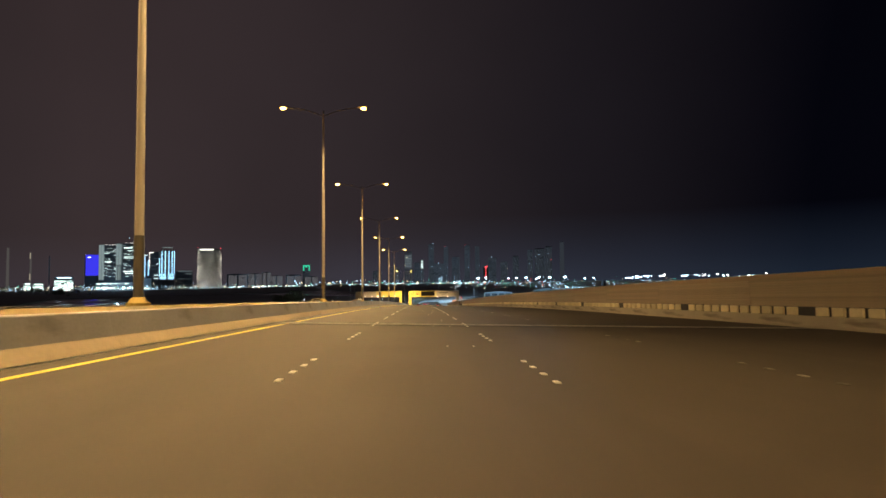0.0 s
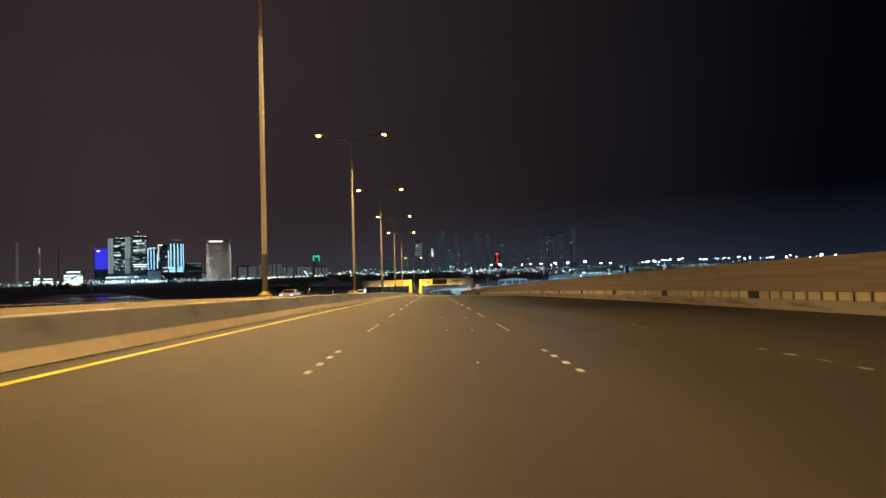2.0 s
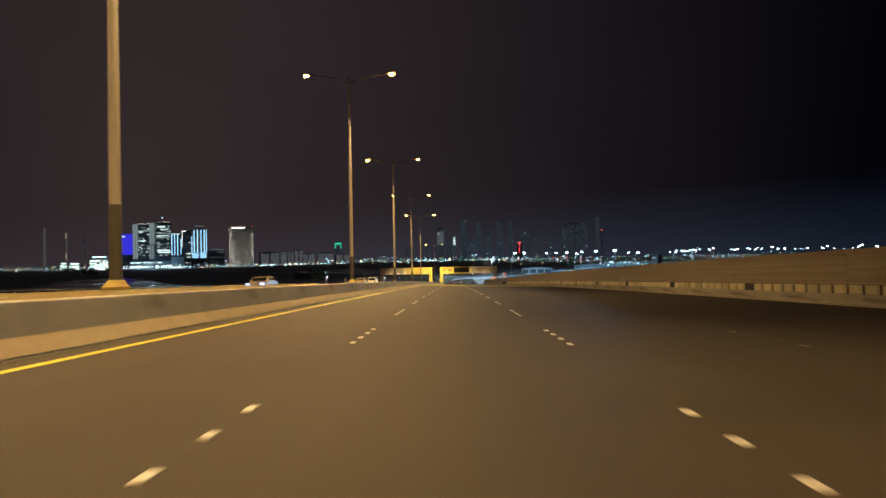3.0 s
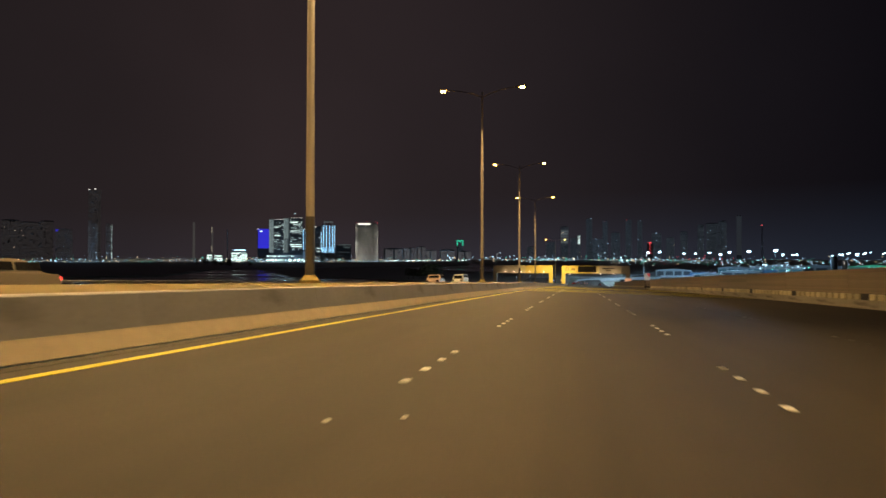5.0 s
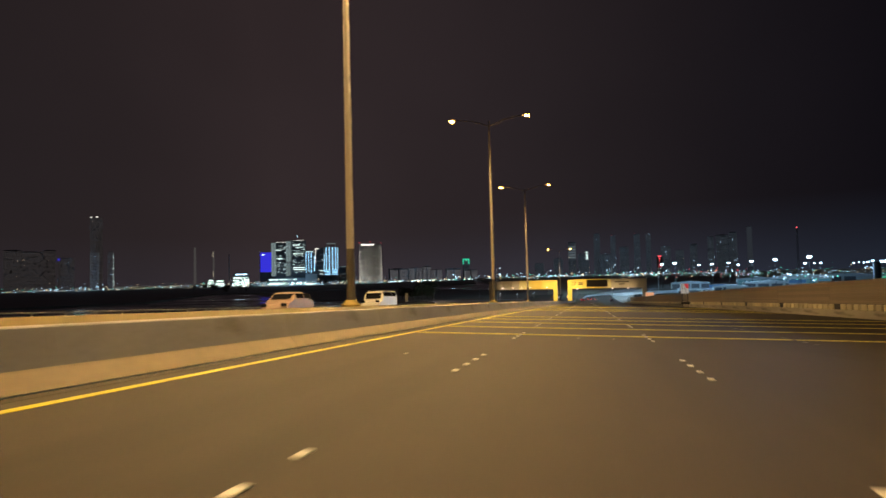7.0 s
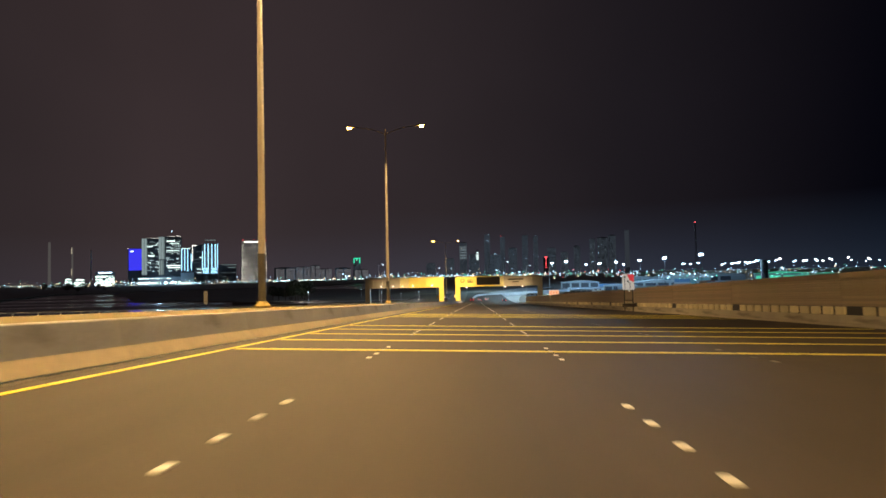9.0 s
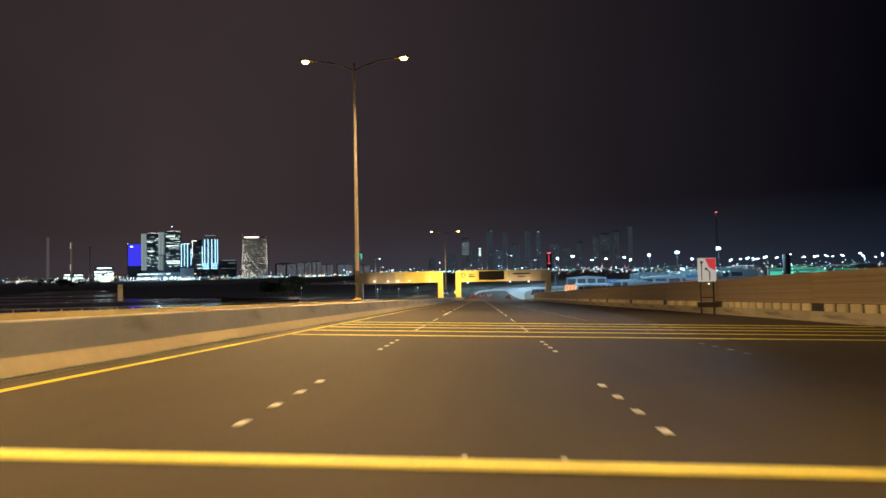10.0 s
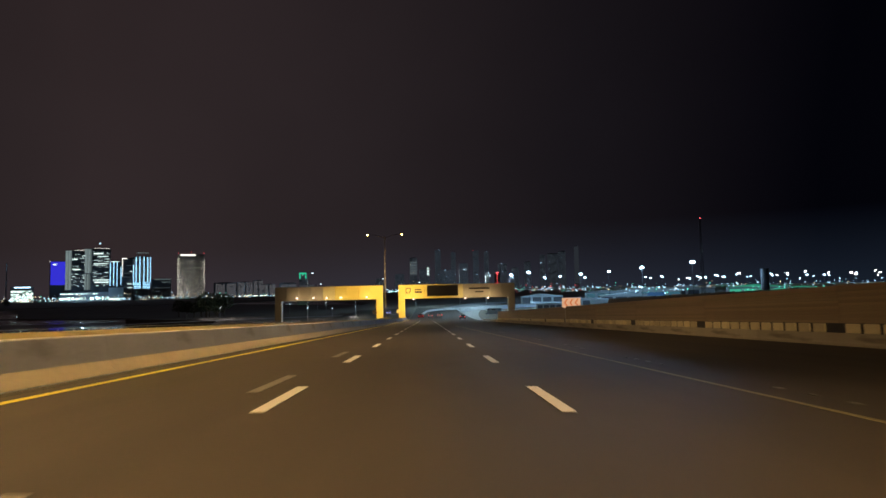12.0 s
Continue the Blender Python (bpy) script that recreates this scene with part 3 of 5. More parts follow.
def street_lamp():
    root = thing("street_lamp", "tall twin-arm street lamp with dark lower shaft, lit amber", "street lamp", "street lamps on the median")
    bm = bmesh.new()
    rod(bm, (0, 0, -0.1), (0, 0, 0.10), 0.46, 0.46, 16)
    rod(bm, (0, 0, 0.10), (0, 0, 0.32), 0.42, 0.235, 16)
    part("base_flare", bm, M_FLARE, root, "ochre concrete foot")
    bm = bmesh.new()
    rod(bm, (0, 0, 0.3), (0, 0, 2.85), 0.205, 0.198, 16)
    box(bm, 0, -0.2, 1.3, 0.16, 0.02, 0.5, 0.008)
    part("lower_shaft", bm, M_POLEBASE, root, "dark painted lower shaft with service hatch")
    bm = bmesh.new()
    rod(bm, (0, 0, 2.84), (0, 0, 14.0), 0.185, 0.145, 16)
    rod(bm, (0, 0, 13.95), (0, 0, 14.2), 0.155, 0.155, 16)
    rod(bm, (0, 0, 14.0), (0, 0, 22.8), 0.14, 0.085, 16)
    part("upper_shaft", bm, M_POLE, root, "galvanised tapered shaft")
    for s in (-1, 1):
        bm = bmesh.new()
        pts = [(s * 4.7 * u, 0, 22.1 + 1.08 * (1 - (1 - u) ** 2.2)) for u in (0, 0.1, 0.25, 0.45, 0.7, 1.0)]
        for a, b in zip(pts, pts[1:]):
            rod(bm, a, b, 0.06, 0.055, 8)
        part("arm", bm, M_POLE, root)
        shell, lens = bmesh.new(), bmesh.new()
        lamp_head(shell, lens, s)
        head = part("lamp_head", shell, M_POLE, root)
        part("lens", lens, L_SODIUM, head, "glowing amber lens")
        for tilt in (-35, 35):      # the optic throws its light up and down the road
            lamp_light("lamp_light", "AREA", STREET_WATTS, SODIUM, Matrix.Translation((s * 4.78, 0.012 * tilt, 22.84)) @ pose(0, 0, 0, tilt, 12 * s, 0), 0.4, root)
    return root


first = None
for x, y in ((-11.4, -66.0), (-11.5, -16.2), (-11.5, 30.8), (-11.45, 77.8), (-11.36, 124.8), (-11.2, 172.2), (-11.1, 219.0), (-11.25, 265.8), (-11.3, 420.0)):
    zb = surf(TOE_L, y) + 0.83
    m = Matrix.Translation((x, y, zb - 0.05))
    if first is None:
        first = street_lamp()
        first.matrix_basis = m
    else:
        copy_thing(first, m)


# cable hatches let into the median slab before each lamp post
def cable_hatch(y):
    root = thing("cable_hatch", "dark rectangular steel hatch flush in the median slab", "hatch", "cable hatches", Matrix.Translation((-8.5, y, surf(TOE_L, y) + 0.764)) @ Matrix.Rotation(math.atan(slope(y)), 4, "X"))
    bm = bmesh.new()
    for cx, cy, sx, sy in ((0, -0.24, 1.16, 0.05), (0, 0.24, 1.16, 0.05), (-0.56, 0, 0.05, 0.43), (0.56, 0, 0.05, 0.43)):
        box(bm, cx, cy, 0.003, sx, sy, 0.016, 0.003)
    part("frame", bm, M_GALV, root)
    for cx in (-0.27, 0.27):
        bm = bmesh.new()
        box(bm, cx, 0, 0.002, 0.52, 0.42, 0.012, 0.003)
        lid = part("lid", bm, M_GUTTER, root)
        bm = bmesh.new()
        box(bm, cx, 0.1, 0.010, 0.12, 0.03, 0.008)
        part("lifting_eye", bm, M_DARKSTEEL, lid)
    return root


for y in (67.8, 115.2, 163.7, 209.1, 256.4):
    cable_hatch(y)

# ------------------------------------------------------------------ toll gate
def gantry(x0, x1, name, yellow_left, label):
    root = thing(name, label, "toll gantry", "toll gantries", Matrix.Translation((0, 440, 0)))
    top, low, foot = -6.85, -11.1, road_z(440) - 0.4
    w = x1 - x0
    n = 9
    for i in range(n):
        bm = bmesh.new()
        a, b = x0 + w * i / n + 0.02, x0 + w * (i + 1) / n - 0.02
        box(bm, (a + b) / 2, 0, (top + low) / 2, b - a, 2.2, top - low, 0.05)
        # panels turn beige outward, as the median lamp's light falls off
        k = i if yellow_left else n - 1 - i
        part("beam_panel", bm, M_G_YELLOW if k < 4 else (M_G_PALE if k < 5 else M_G_GREY), root)
    for x, k in ((x0 + 1.0, 0), (x1 - 1.0, 1)):
        bm = bmesh.new()
        box(bm, x, 0, (low + foot) / 2 - 0.03, 2.0, 2.2, low - foot + 0.05, 0.06)
        part("leg", bm, M_G_YELLOW if (k == 0) == yellow_left else M_G_GREY, root)
    return root


g_right = gantry(-8.6, 27.3, "toll_gantry", True, "yellow and beige toll gantry with black message panel")
g_left = gantry(-46.3, -13.4, "toll_gantry", False, "yellow and beige toll gantry with small floodlights")


def front(bm_fn, name, material, parent, label=""):
    bm = bmesh.new()
    bm_fn(bm)
    return part(name, bm, material, parent, label)


front(lambda bm: box(bm, 5.0, -1.16, -8.75, 9.6, 0.12, 3.3, 0.03), "message_panel", M_BLACK, g_right, "black unlit message panel")


def logo(bm):
    for cx, cz, sx, sz in ((-5.6, -7.9, 1.5, 0.22), (-6.25, -8.6, 0.22, 1.5), (-4.9, -8.4, 0.22, 1.0), (-5.9, -9.35, 0.8, 0.22), (-5.2, -9.05, 0.22, 0.7)):
        box(bm, cx, -1.12, cz, sx, 0.06, sz)


front(logo, "logo", M_INK, g_right, "dark outlined square emblem")


def bars(rows):
    def fn(bm):
        for cx, cz, sx, sz in rows:
            box(bm, cx, -1.12, cz, sx, 0.05, sz)
    return fn


front(bars(((-2.6, -8.35, 1.9, 0.3), (-2.5, -9.1, 2.2, 0.5))), "lettering", M_INK, g_right, "dark lettering, too small to read")
front(bars(((16.3, -8.3, 6.4, 0.5), (16.3, -9.35, 2.6, 0.38))), "lettering", M_INK, g_right, "dark lettering, too small to read")
bm = bmesh.new()
box(bm, 0, 0, 0, 0.7, 0.35, 0.5, 0.06)
fl_body = mesh_of("gate_lamp", bm, M_DARKSTEEL)
bm = bmesh.new()
box(bm, 0, -0.19, 0, 0.6, 0.03, 0.42)
fl_lens = mesh_of("gate_lens", bm, glow("gate_lamp_lens", (1.0, 0.78, 0.66), 2.6))
for x in (-39.5, -34.5, -30.5, -26.2, -18.3):
    o = piece("gate_lamp", fl_body, g_left, Matrix.Translation((x, -1.3, -10.3)))
    piece("gate_lens", fl_lens, o, Matrix())
    # added fill: light stands out in front of the lamp to brighten the panels
    lamp_light("gate_light", "POINT", 105, (1.0, 0.70, 0.40), Matrix.Translation((x, -3.2, -10.4)), 0.2, g_left)
for x in (-4.0, 12.0, 19.0):
    o = piece("gate_lamp", fl_body, g_right, Matrix.Translation((x, -0.6, -11.3)))
    piece("gate_lens", fl_lens, o, Matrix())
    # added fill well in front of the underside lamp, for the beam panels
    lamp_light("gate_light", "POINT", 330, (1.0, 0.70, 0.40), Matrix.Translation((x, -4.2, -11.4)), 0.2, g_right)

bm = bmesh.new()
rod(bm, (-15.95, -1.10, -15.0), (-15.95, -0.98, -15.0), 0.66, 0.66, 20)
rod(bm, (-15.95, -1.0, -15.0), (-15.2, -0.9, -15.0), 0.08, 0.08, 8)
part("disc_sign", bm, M_DARKSTEEL, g_left, "dark round sign on the leg")
bm = bmesh.new()
box(bm, -8.75, -1.0, -14.85, 0.9, 0.5, 1.1, 0.06)
part("control_box", bm, M_G_PALE, g_right, "pale box fixed to the leg")

# sign seen from behind at the edge of the oncoming carriageway
bx, by = -38.4, 272.1
sg = thing("roadside_sign", "tall narrow sign for oncoming traffic, pale back", "road sign", m=Matrix.Translation((bx, by, surf(bx, by))))
bm = bmesh.new()
rod(bm, (0, 0.06, -0.05), (0, 0.06, 3.3), 0.045, 0.045, 10)
part("post", bm, M_DARKSTEEL, sg)
bm = bmesh.new()
box(bm, 0, 0, 2.55, 0.58, 0.03, 1.85, 0.01)
part("board", bm, M_SIGNWHITE, sg)
for z in (2.0, 3.1):
    bm = bmesh.new()
    box(bm, 0, -0.03, z, 0.5, 0.03, 0.06, 0.005)
    part("bracket", bm, M_GALV, sg)

# ------------------------------------------------------------------ road signs on the right
SX, SY = 16.12, 251.9
sg = thing("road_sign", "white and red lane-ending sign with black arrows, glowing face", "road sign", m=Matrix.Translation((SX, SY, surf(SX, SY))) @ pose(0, 0, 0, 0, 0, -4))
SZ = -5.93 - surf(SX, SY)      # top of the plate above the road
SW, SH = 1.22, 1.64
# headlight shine on the plate is put into a glowing face, no lamp inside
bm = bmesh.new()
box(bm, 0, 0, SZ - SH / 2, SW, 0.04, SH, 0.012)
plate = part("plate", bm, glow("sign_white_glow", (0.95, 0.86, 0.74), 0.30), sg, "white glowing sign face")
bm = bmesh.new()
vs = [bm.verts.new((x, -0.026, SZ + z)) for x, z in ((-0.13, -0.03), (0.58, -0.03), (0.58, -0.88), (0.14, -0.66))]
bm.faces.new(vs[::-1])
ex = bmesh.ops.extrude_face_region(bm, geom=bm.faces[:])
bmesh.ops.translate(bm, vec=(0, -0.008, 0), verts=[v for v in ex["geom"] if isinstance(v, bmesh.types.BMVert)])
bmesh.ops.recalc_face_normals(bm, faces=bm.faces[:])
# same shine put into the red corner's glow
part("red_corner", bm, glow("sign_red_glow", (0.80, 0.07, 0.08), 0.42), plate)
bm = bmesh.new()
box(bm, -0.36, -0.03, SZ - 0.90, 0.055, 0.012, 1.30)
for q in (-1, 1):
    box(bm, -0.36 + q * 0.05, -0.031, SZ - 0.29, 0.17, 0.012, 0.07, 0, Matrix.Rotation(radians(52 * q), 4, "Y"))
part("arrow", bm, M_BLACK, plate)
bm = bmesh.new()
box(bm, 0.17, -0.03, SZ - 1.25, 0.06, 0.012, 0.62)
box(bm, 0.05, -0.03, SZ - 0.85, 0.06, 0.012, 0.34, 0, Matrix.Rotation(radians(-44), 4, "Y"))
for q, a in ((-0.10, 0), (-0.03, 90)):
    box(bm, q - 0.01, -0.031, SZ - 0.76 + (0.05 if a else -0.02), 0.055, 0.012, 0.17, 0, Matrix.Rotation(radians(a), 4, "Y"))
part("arrow", bm, M_BLACK, plate)
for q in (-0.42, 0.42):
    bm = bmesh.new()
    box(bm, q, 0.07, (SZ - 0.1) / 2, 0.10, 0.08, SZ - 0.1, 0.01)
    part("post", bm, M_DARKSTEEL, sg)
for z in (0.75, 1.15):
    bm = bmesh.new()
    box(bm, 0, 0.12, z, 0.92, 0.04, 0.07, 0.008)
    part("brace", bm, M_DARKSTEEL, sg)
bm = bmesh.new()
rod(bm, (0.08, -0.10, SZ - SH - 0.16), (0.08, -0.02, SZ - SH - 0.16), 0.05, 0.05, 10)
part("warning_lamp", bm, L_SIGN, sg, "small white warning lamp under the plate")
bm = bmesh.new()
box(bm, 0.0, -0.03, 0.66, 1.36, 0.26, 0.36, 0.03)
part("control_box", bm, M_DARKSTEEL, sg, "dark box fixed across the posts")

cv = thing("chevron_sign", "glowing pale orange board with dark orange chevrons on two posts", "road sign", m=Matrix.Translation((17.5, 324.5, surf(16.6, 324.5) - 0.2)) @ Matrix.Scale(1.09, 4))
zc = (-10.28 - surf(16.6, 324.5) + 0.2) / 1.09
# brightness of board and chevrons is put into emission, without a lamp
bm = bmesh.new()
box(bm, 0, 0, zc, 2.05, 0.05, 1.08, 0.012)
board = part("board", bm, glow("orange_board_glow", (1.0, 0.56, 0.32), 0.62), cv, "pale orange glowing board")
for k in range(3):
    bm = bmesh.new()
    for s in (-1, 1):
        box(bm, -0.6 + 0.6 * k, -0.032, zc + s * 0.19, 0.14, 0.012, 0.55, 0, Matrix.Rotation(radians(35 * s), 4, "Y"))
    part("chevron", bm, glow("chevron_glow", (1.0, 0.24, 0.07), 0.55) if not k else bpy.data.materials["chevron_glow"], board)
for s in (-0.7, 0.7):
    bm = bmesh.new()
    rod(bm, (s, 0.06, -0.4), (s, 0.06, zc + 0.4), 0.05, 0.05, 8)
    part("post", bm, M_GALV, cv)


# ------------------------------------------------------------------ vehicles
def car(name, paint, x, y, away, label, lights, tall=1.0, length=4.6, van=False, ground=None, turn=None):
    """A parked-looking car on the road: body, glass, wheels, lamps. away: it shows its tail."""
    turn = turn if turn is not None else 0 if away else 180
    root = thing(name, label, "van" if van else "car", "", on_road(x, y, 0.0, turn) if ground is None else Matrix.Translation((x, y, ground)) @ pose(0, 0, 0, 0, 0, turn))
    L, W, H = length, 1.84, 1.46 * tall
    m_paint = mat(name + "_paint", paint, 0.3, vary=0.04, bump=0.0, coat=0.6)
    bm = bmesh.new()
    if van:
        side = ((-L / 2, 0.35), (-L / 2, H - 0.1), (-L / 2 + 0.1, H), (L / 2 - 1.7, H), (L / 2 - 1.2, H - 0.15), (L / 2 - 0.75, 1.15), (L / 2 - 0.05, 0.95), (L / 2, 0.35))
    else:
        side = ((-L / 2, 0.33), (-L / 2 - 0.02, 0.72), (-L / 2 + 0.1, 0.98 * tall), (-L / 2 + 0.75, 1.02 * tall), (-L / 2 + 1.35, H - 0.04), (-L / 2 + 1.9, H), (0.35, H - 0.03),
                (1.15, 0.98 * tall), (L / 2 - 0.25, 0.82 * tall), (L / 2, 0.62), (L / 2, 0.33))
    waist = 1.05 * tall

    def half(z):
        """Half the width: upright to the waist, leaning in above it."""
        return W / 2 * (1 - 0.16 * max(0.0, z - waist) / (H - waist))

    ring = []
    for (py, pz), (qy, qz) in zip(side, side[1:] + side[:1]):
        ring.append((py, pz))
        if (pz - waist) * (qz - waist) < 0:
            u = (waist - pz) / (qz - pz)
            ring.append((py + (qy - py) * u, waist))
    a = [bm.verts.new((-half(pz), py, pz)) for py, pz in ring]
    b = [bm.verts.new((half(pz), py, pz)) for py, pz in ring]
    n = len(ring)
    for i in range(n):
        j = (i + 1) % n
        bm.faces.new((a[i], a[j], b[j], b[i]))
    for keep in ([i for i in range(n) if ring[i][1] < waist + 1e-6], [i for i in range(n) if ring[i][1] > waist - 1e-6]):
        bm.faces.new([a[i] for i in keep][::-1])
        bm.faces.new([b[i] for i in keep])
    bmesh.ops.recalc_face_normals(bm, faces=bm.faces[:])
    bmesh.ops.bevel(bm, geom=bm.edges[:], offset=0.05, segments=2, affect="EDGES")
    body = part("body", bm, m_paint, root)
    if van:
        wins = (("windscreen", 0, L / 2 - 0.93, H - 0.48, 1.45, 0.05, 0.62, -28),)
        sides = ((L / 2 - 1.7, 1.0), (-0.2, 1.6), (-L / 2 + 0.9, 1.2))
    else:
        wins = (("windscreen", 0, 0.80, 1.22 * tall, 1.36, 0.05, 0.62, -60), ("rear_window", 0, -L / 2 + 1.03, 1.23 * tall, 1.34, 0.05, 0.55, 58))
        sides = ((0.1, 1.0), (-0.95, 0.95))
    for nm, cx, cy, cz, sx, sy, sz, tilt in wins:
        bm = bmesh.new()
        box(bm, cx, cy, cz, sx, sy, sz, 0.015, Matrix.Rotation(radians(-tilt), 4, "X"))
        part(nm, bm, M_CARGLASS, body)
    for cy, ln in sides:
        for s in (-1, 1):
            bm = bmesh.new()
            box(bm, s * (half(1.22 * tall) - 0.015), cy, 1.22 * tall, 0.06, ln, 0.28 * tall, 0.01, Matrix.Rotation(-s * math.atan(0.08 * W / (H - waist)), 4, "Y"))
            part("side_window", bm, M_CARGLASS, body)
    for s in (-1, 1):
        for cy in (-L / 2 + 0.9, L / 2 - 0.85):
            bm = bmesh.new()
            rod(bm, (s * (W / 2 - 0.22), cy, 0.33), (s * (W / 2 + 0.01), cy, 0.33), 0.33, 0.33, 18)
            wh = part("wheel", bm, M_TYRE, root)
            bm = bmesh.new()
            rod(bm, (s * (W / 2 - 0.1), cy, 0.33), (s * (W / 2 + 0.02), cy, 0.33), 0.21, 0.2, 12)
            part("rim", bm, M_RIM, wh)
        bm = bmesh.new()
        box(bm, s * 0.68, L / 2 - 0.06, 0.76 * tall, 0.34, 0.16, 0.19, 0.03)
        part("headlight", bm, L_HEAD if lights and not away else M_CARGLASS, body)
        bm = bmesh.new()
        box(bm, s * 0.72, -L / 2 + 0.03, 0.84 * tall, 0.30, 0.12, 0.16, 0.03)
        part("taillight", bm, L_TAIL if lights else M_RED, body)
    if lights and not away:
        for s in (-1, 1):
            lamp_light("beam", "SPOT", 260, COLD, Matrix.Translation((s * 0.68, L / 2 + 0.06, 0.70 * tall)) @ pose(0, 0, 0, 86, 0, 0), 0.06, root).data.spot_size = radians(50)
    return root


car("suv", (0.26, 0.22, 0.17), -18.6, 116.0, False, "beige tall car with headlights on in the oncoming lane", True, 1.05)
car("hatchback", (0.46, 0.34, 0.28), -18.8, 180.2, False, "pale brown tall hatchback in the oncoming lane", False, 1.2, 3.9)
car("van", (0.74, 0.74, 0.73), -18.9, 198.5, False, "white passenger van in the oncoming lane", False, 1.42, 5.2, True)
car("hatchback", (0.30, 0.03, 0.03), -2.2, 476.0, True, "red car with lit tail lamps beyond the toll gate", True, 1.05, 4.2)
car("sedan", (0.40, 0.40, 0.42), 1.4, 483.0, True, "silver sedan with lit tail lamps beyond the toll gate", True)
car("sedan", (0.65, 0.65, 0.64), 5.0, 492.0, True, "white sedan with lit tail lamps beyond the toll gate", True)
car("hatchback", (0.72, 0.72, 0.72), -17.2, 528.0, False, "white oncoming car with headlights on beyond the gate", True, 1.15, 4.2)
car("hatchback", (0.06, 0.06, 0.07), 12.5, 466.0, True, "dark hatchback with lit tail lamps beyond the toll gate", True, 1.1, 4.1)


# ------------------------------------------------------------------ far city
def facing(x, y):
    return math.degrees(-math.atan2(x, y - 150))


def block(name, x, y, w, h, deep, zb, material, label, category="building"):
    root = thing(name, label, category, m=Matrix.Translation((x, y, zb)) @ pose(0, 0, 0, 0, 0, facing(x, y)))
    bm = bmesh.new()
    box(bm, 0, deep / 2, h / 2, w, deep, h)
    part("wall", bm, material, root)
    bm = bmesh.new()
    box(bm, 0, deep / 2, h + 1.0, w * 0.55, deep * 0.5, 2.0)
    part("roof_plant", bm, M_WALLDARK, root)
    return root


def quads(root, name, rects, material, y=-0.25, thick=0.4):
    """Lit panes of one look on a facade, each with its own box."""
    bm = bmesh.new()
    for cx, cz, sx, sz in rects:
        box(bm, cx, y, cz, sx, thick, sz)
    ob = part(name, bm, material, root)
    ob["kind"] = "stuff"
    return ob


def panes(root, name, rects, material, y=-0.25, thick=0.4):
    """The same, one object a pane."""
    for cx, cz, sx, sz in rects:
        bm = bmesh.new()
        box(bm, cx, y, cz, sx, thick, sz)
        part(name, bm, material, root)


rnd = random.Random(7)
ZC = SEA + 1.4



def lit_rows(root, x0, x1, z0, z1, share, material, cell=3.0, pitch=4.2, high=1.3, y=-0.25):
    """Lit office windows in broken runs, floor by floor."""
    rects = []
    z = z0
    while z < z1:
        lit = rnd.random() < share
        x = x0 + cell / 2
        while x < x1 - cell / 2 + 0.01:
            if rnd.random() < 0.22:
                lit = rnd.random() < share
            if lit and rnd.random() < 0.9:
                rects.append((x, z, cell * rnd.uniform(0.75, 0.98), high * rnd.uniform(0.7, 1.25)))
            x += cell
        z += pitch
    return quads(root, "lit_window", rects, material, y)


def roof_line(root, x0, x1, z, step, material, y=0.5):
    quads(root, "roof_lamp", [(x0 + (x1 - x0) * (k + rnd.uniform(0.2, 0.8)) / step, z + rnd.uniform(0, 2.0), rnd.uniform(1.0, 2.4), 1.3) for k in range(step)], material, y)


# blue screen block
b = block("office_block", -1166, 2205, 46, 126, 40, ZC, M_WALLDARK, "dark office block with a glowing blue screen facade")
panes(b, "screen", ((0, 89, 41, 74),), L_BLUEPANEL)
panes(b, "screen_sign", ((-10, 117, 9, 4),), L_FLOOR, -0.7)
quads(b, "roof_lamp", ((-22, 127, 2, 2),), L_SIGN)
# twin office towers
b = block("office_tower", -1112, 2205, 56, 160, 45, ZC, M_WALLDARK, "dark glass office tower with a pale slab side and lit floors")
# light on the pale slab is put into faintly glowing fins
quads(b, "slab_fin", [(-26 + 3.3 * k, 98, 2.7, 124) for k in range(5)], L_FLOORDIM, -0.6, 1.2)
lit_rows(b, -11, 27, 48, 156, 0.26, L_FLOOR)
quads(b, "lit_floor", ((-2, 132, 16, 2.0), (2, 101, 22, 2.2), (-5, 78, 10, 1.8)), L_FLOOR, -0.5)
roof_line(b, -10, 26, 161, 9, L_SIGN)
b = block("office_tower", -1046, 2210, 72, 165, 45, ZC, M_WALLDARK, "wide dark office tower with a pale slab and bright lit floors")
# pale slab again as glowing fins, with the light put into them
quads(b, "slab_fin", [(-34 + 3.3 * k, 126, 2.7, 76) for k in range(6)] + [(-34 + 3.3 * k, 60, 2.7, 50) for k in range(5)], L_FLOORDIM, -0.6, 1.2)
lit_rows(b, -13, 34, 48, 108, 0.22, L_FLOOR)
lit_rows(b, -13, 34, 112, 160, 0.52, L_FLOOR)
quads(b, "lit_floor", ((10, 66, 44, 2.4), (12, 59, 40, 3.0), (8, 118, 38, 2.4), (2, 150, 26, 3.0), (14, 141, 30, 2.0)), L_FLOOR, -0.5)
roof_line(b, -8, 34, 166, 11, L_SIGN)
quads(b, "mast_lamp", ((6, 184, 2.2, 2.2),), L_COLDSMALL, 15)
# hotel with blue light strips
b = block("hotel_wing", -986, 2205, 36, 124, 35, ZC, M_WALLDARK, "hotel wing with blue light strips of unequal length")
panes(b, "light_strip", ((-15.5, 84, 1.9, 76), (-6.0, 85, 1.9, 74), (3.5, 83, 1.9, 76), (14.5, 78, 1.9, 56)), L_BLUESTRIP)
panes(b, "roof_light", ((-2, 123, 26, 1.6),), L_FLOOR)
lit_rows(b, -16, 16, 50, 118, 0.20, L_BAND)
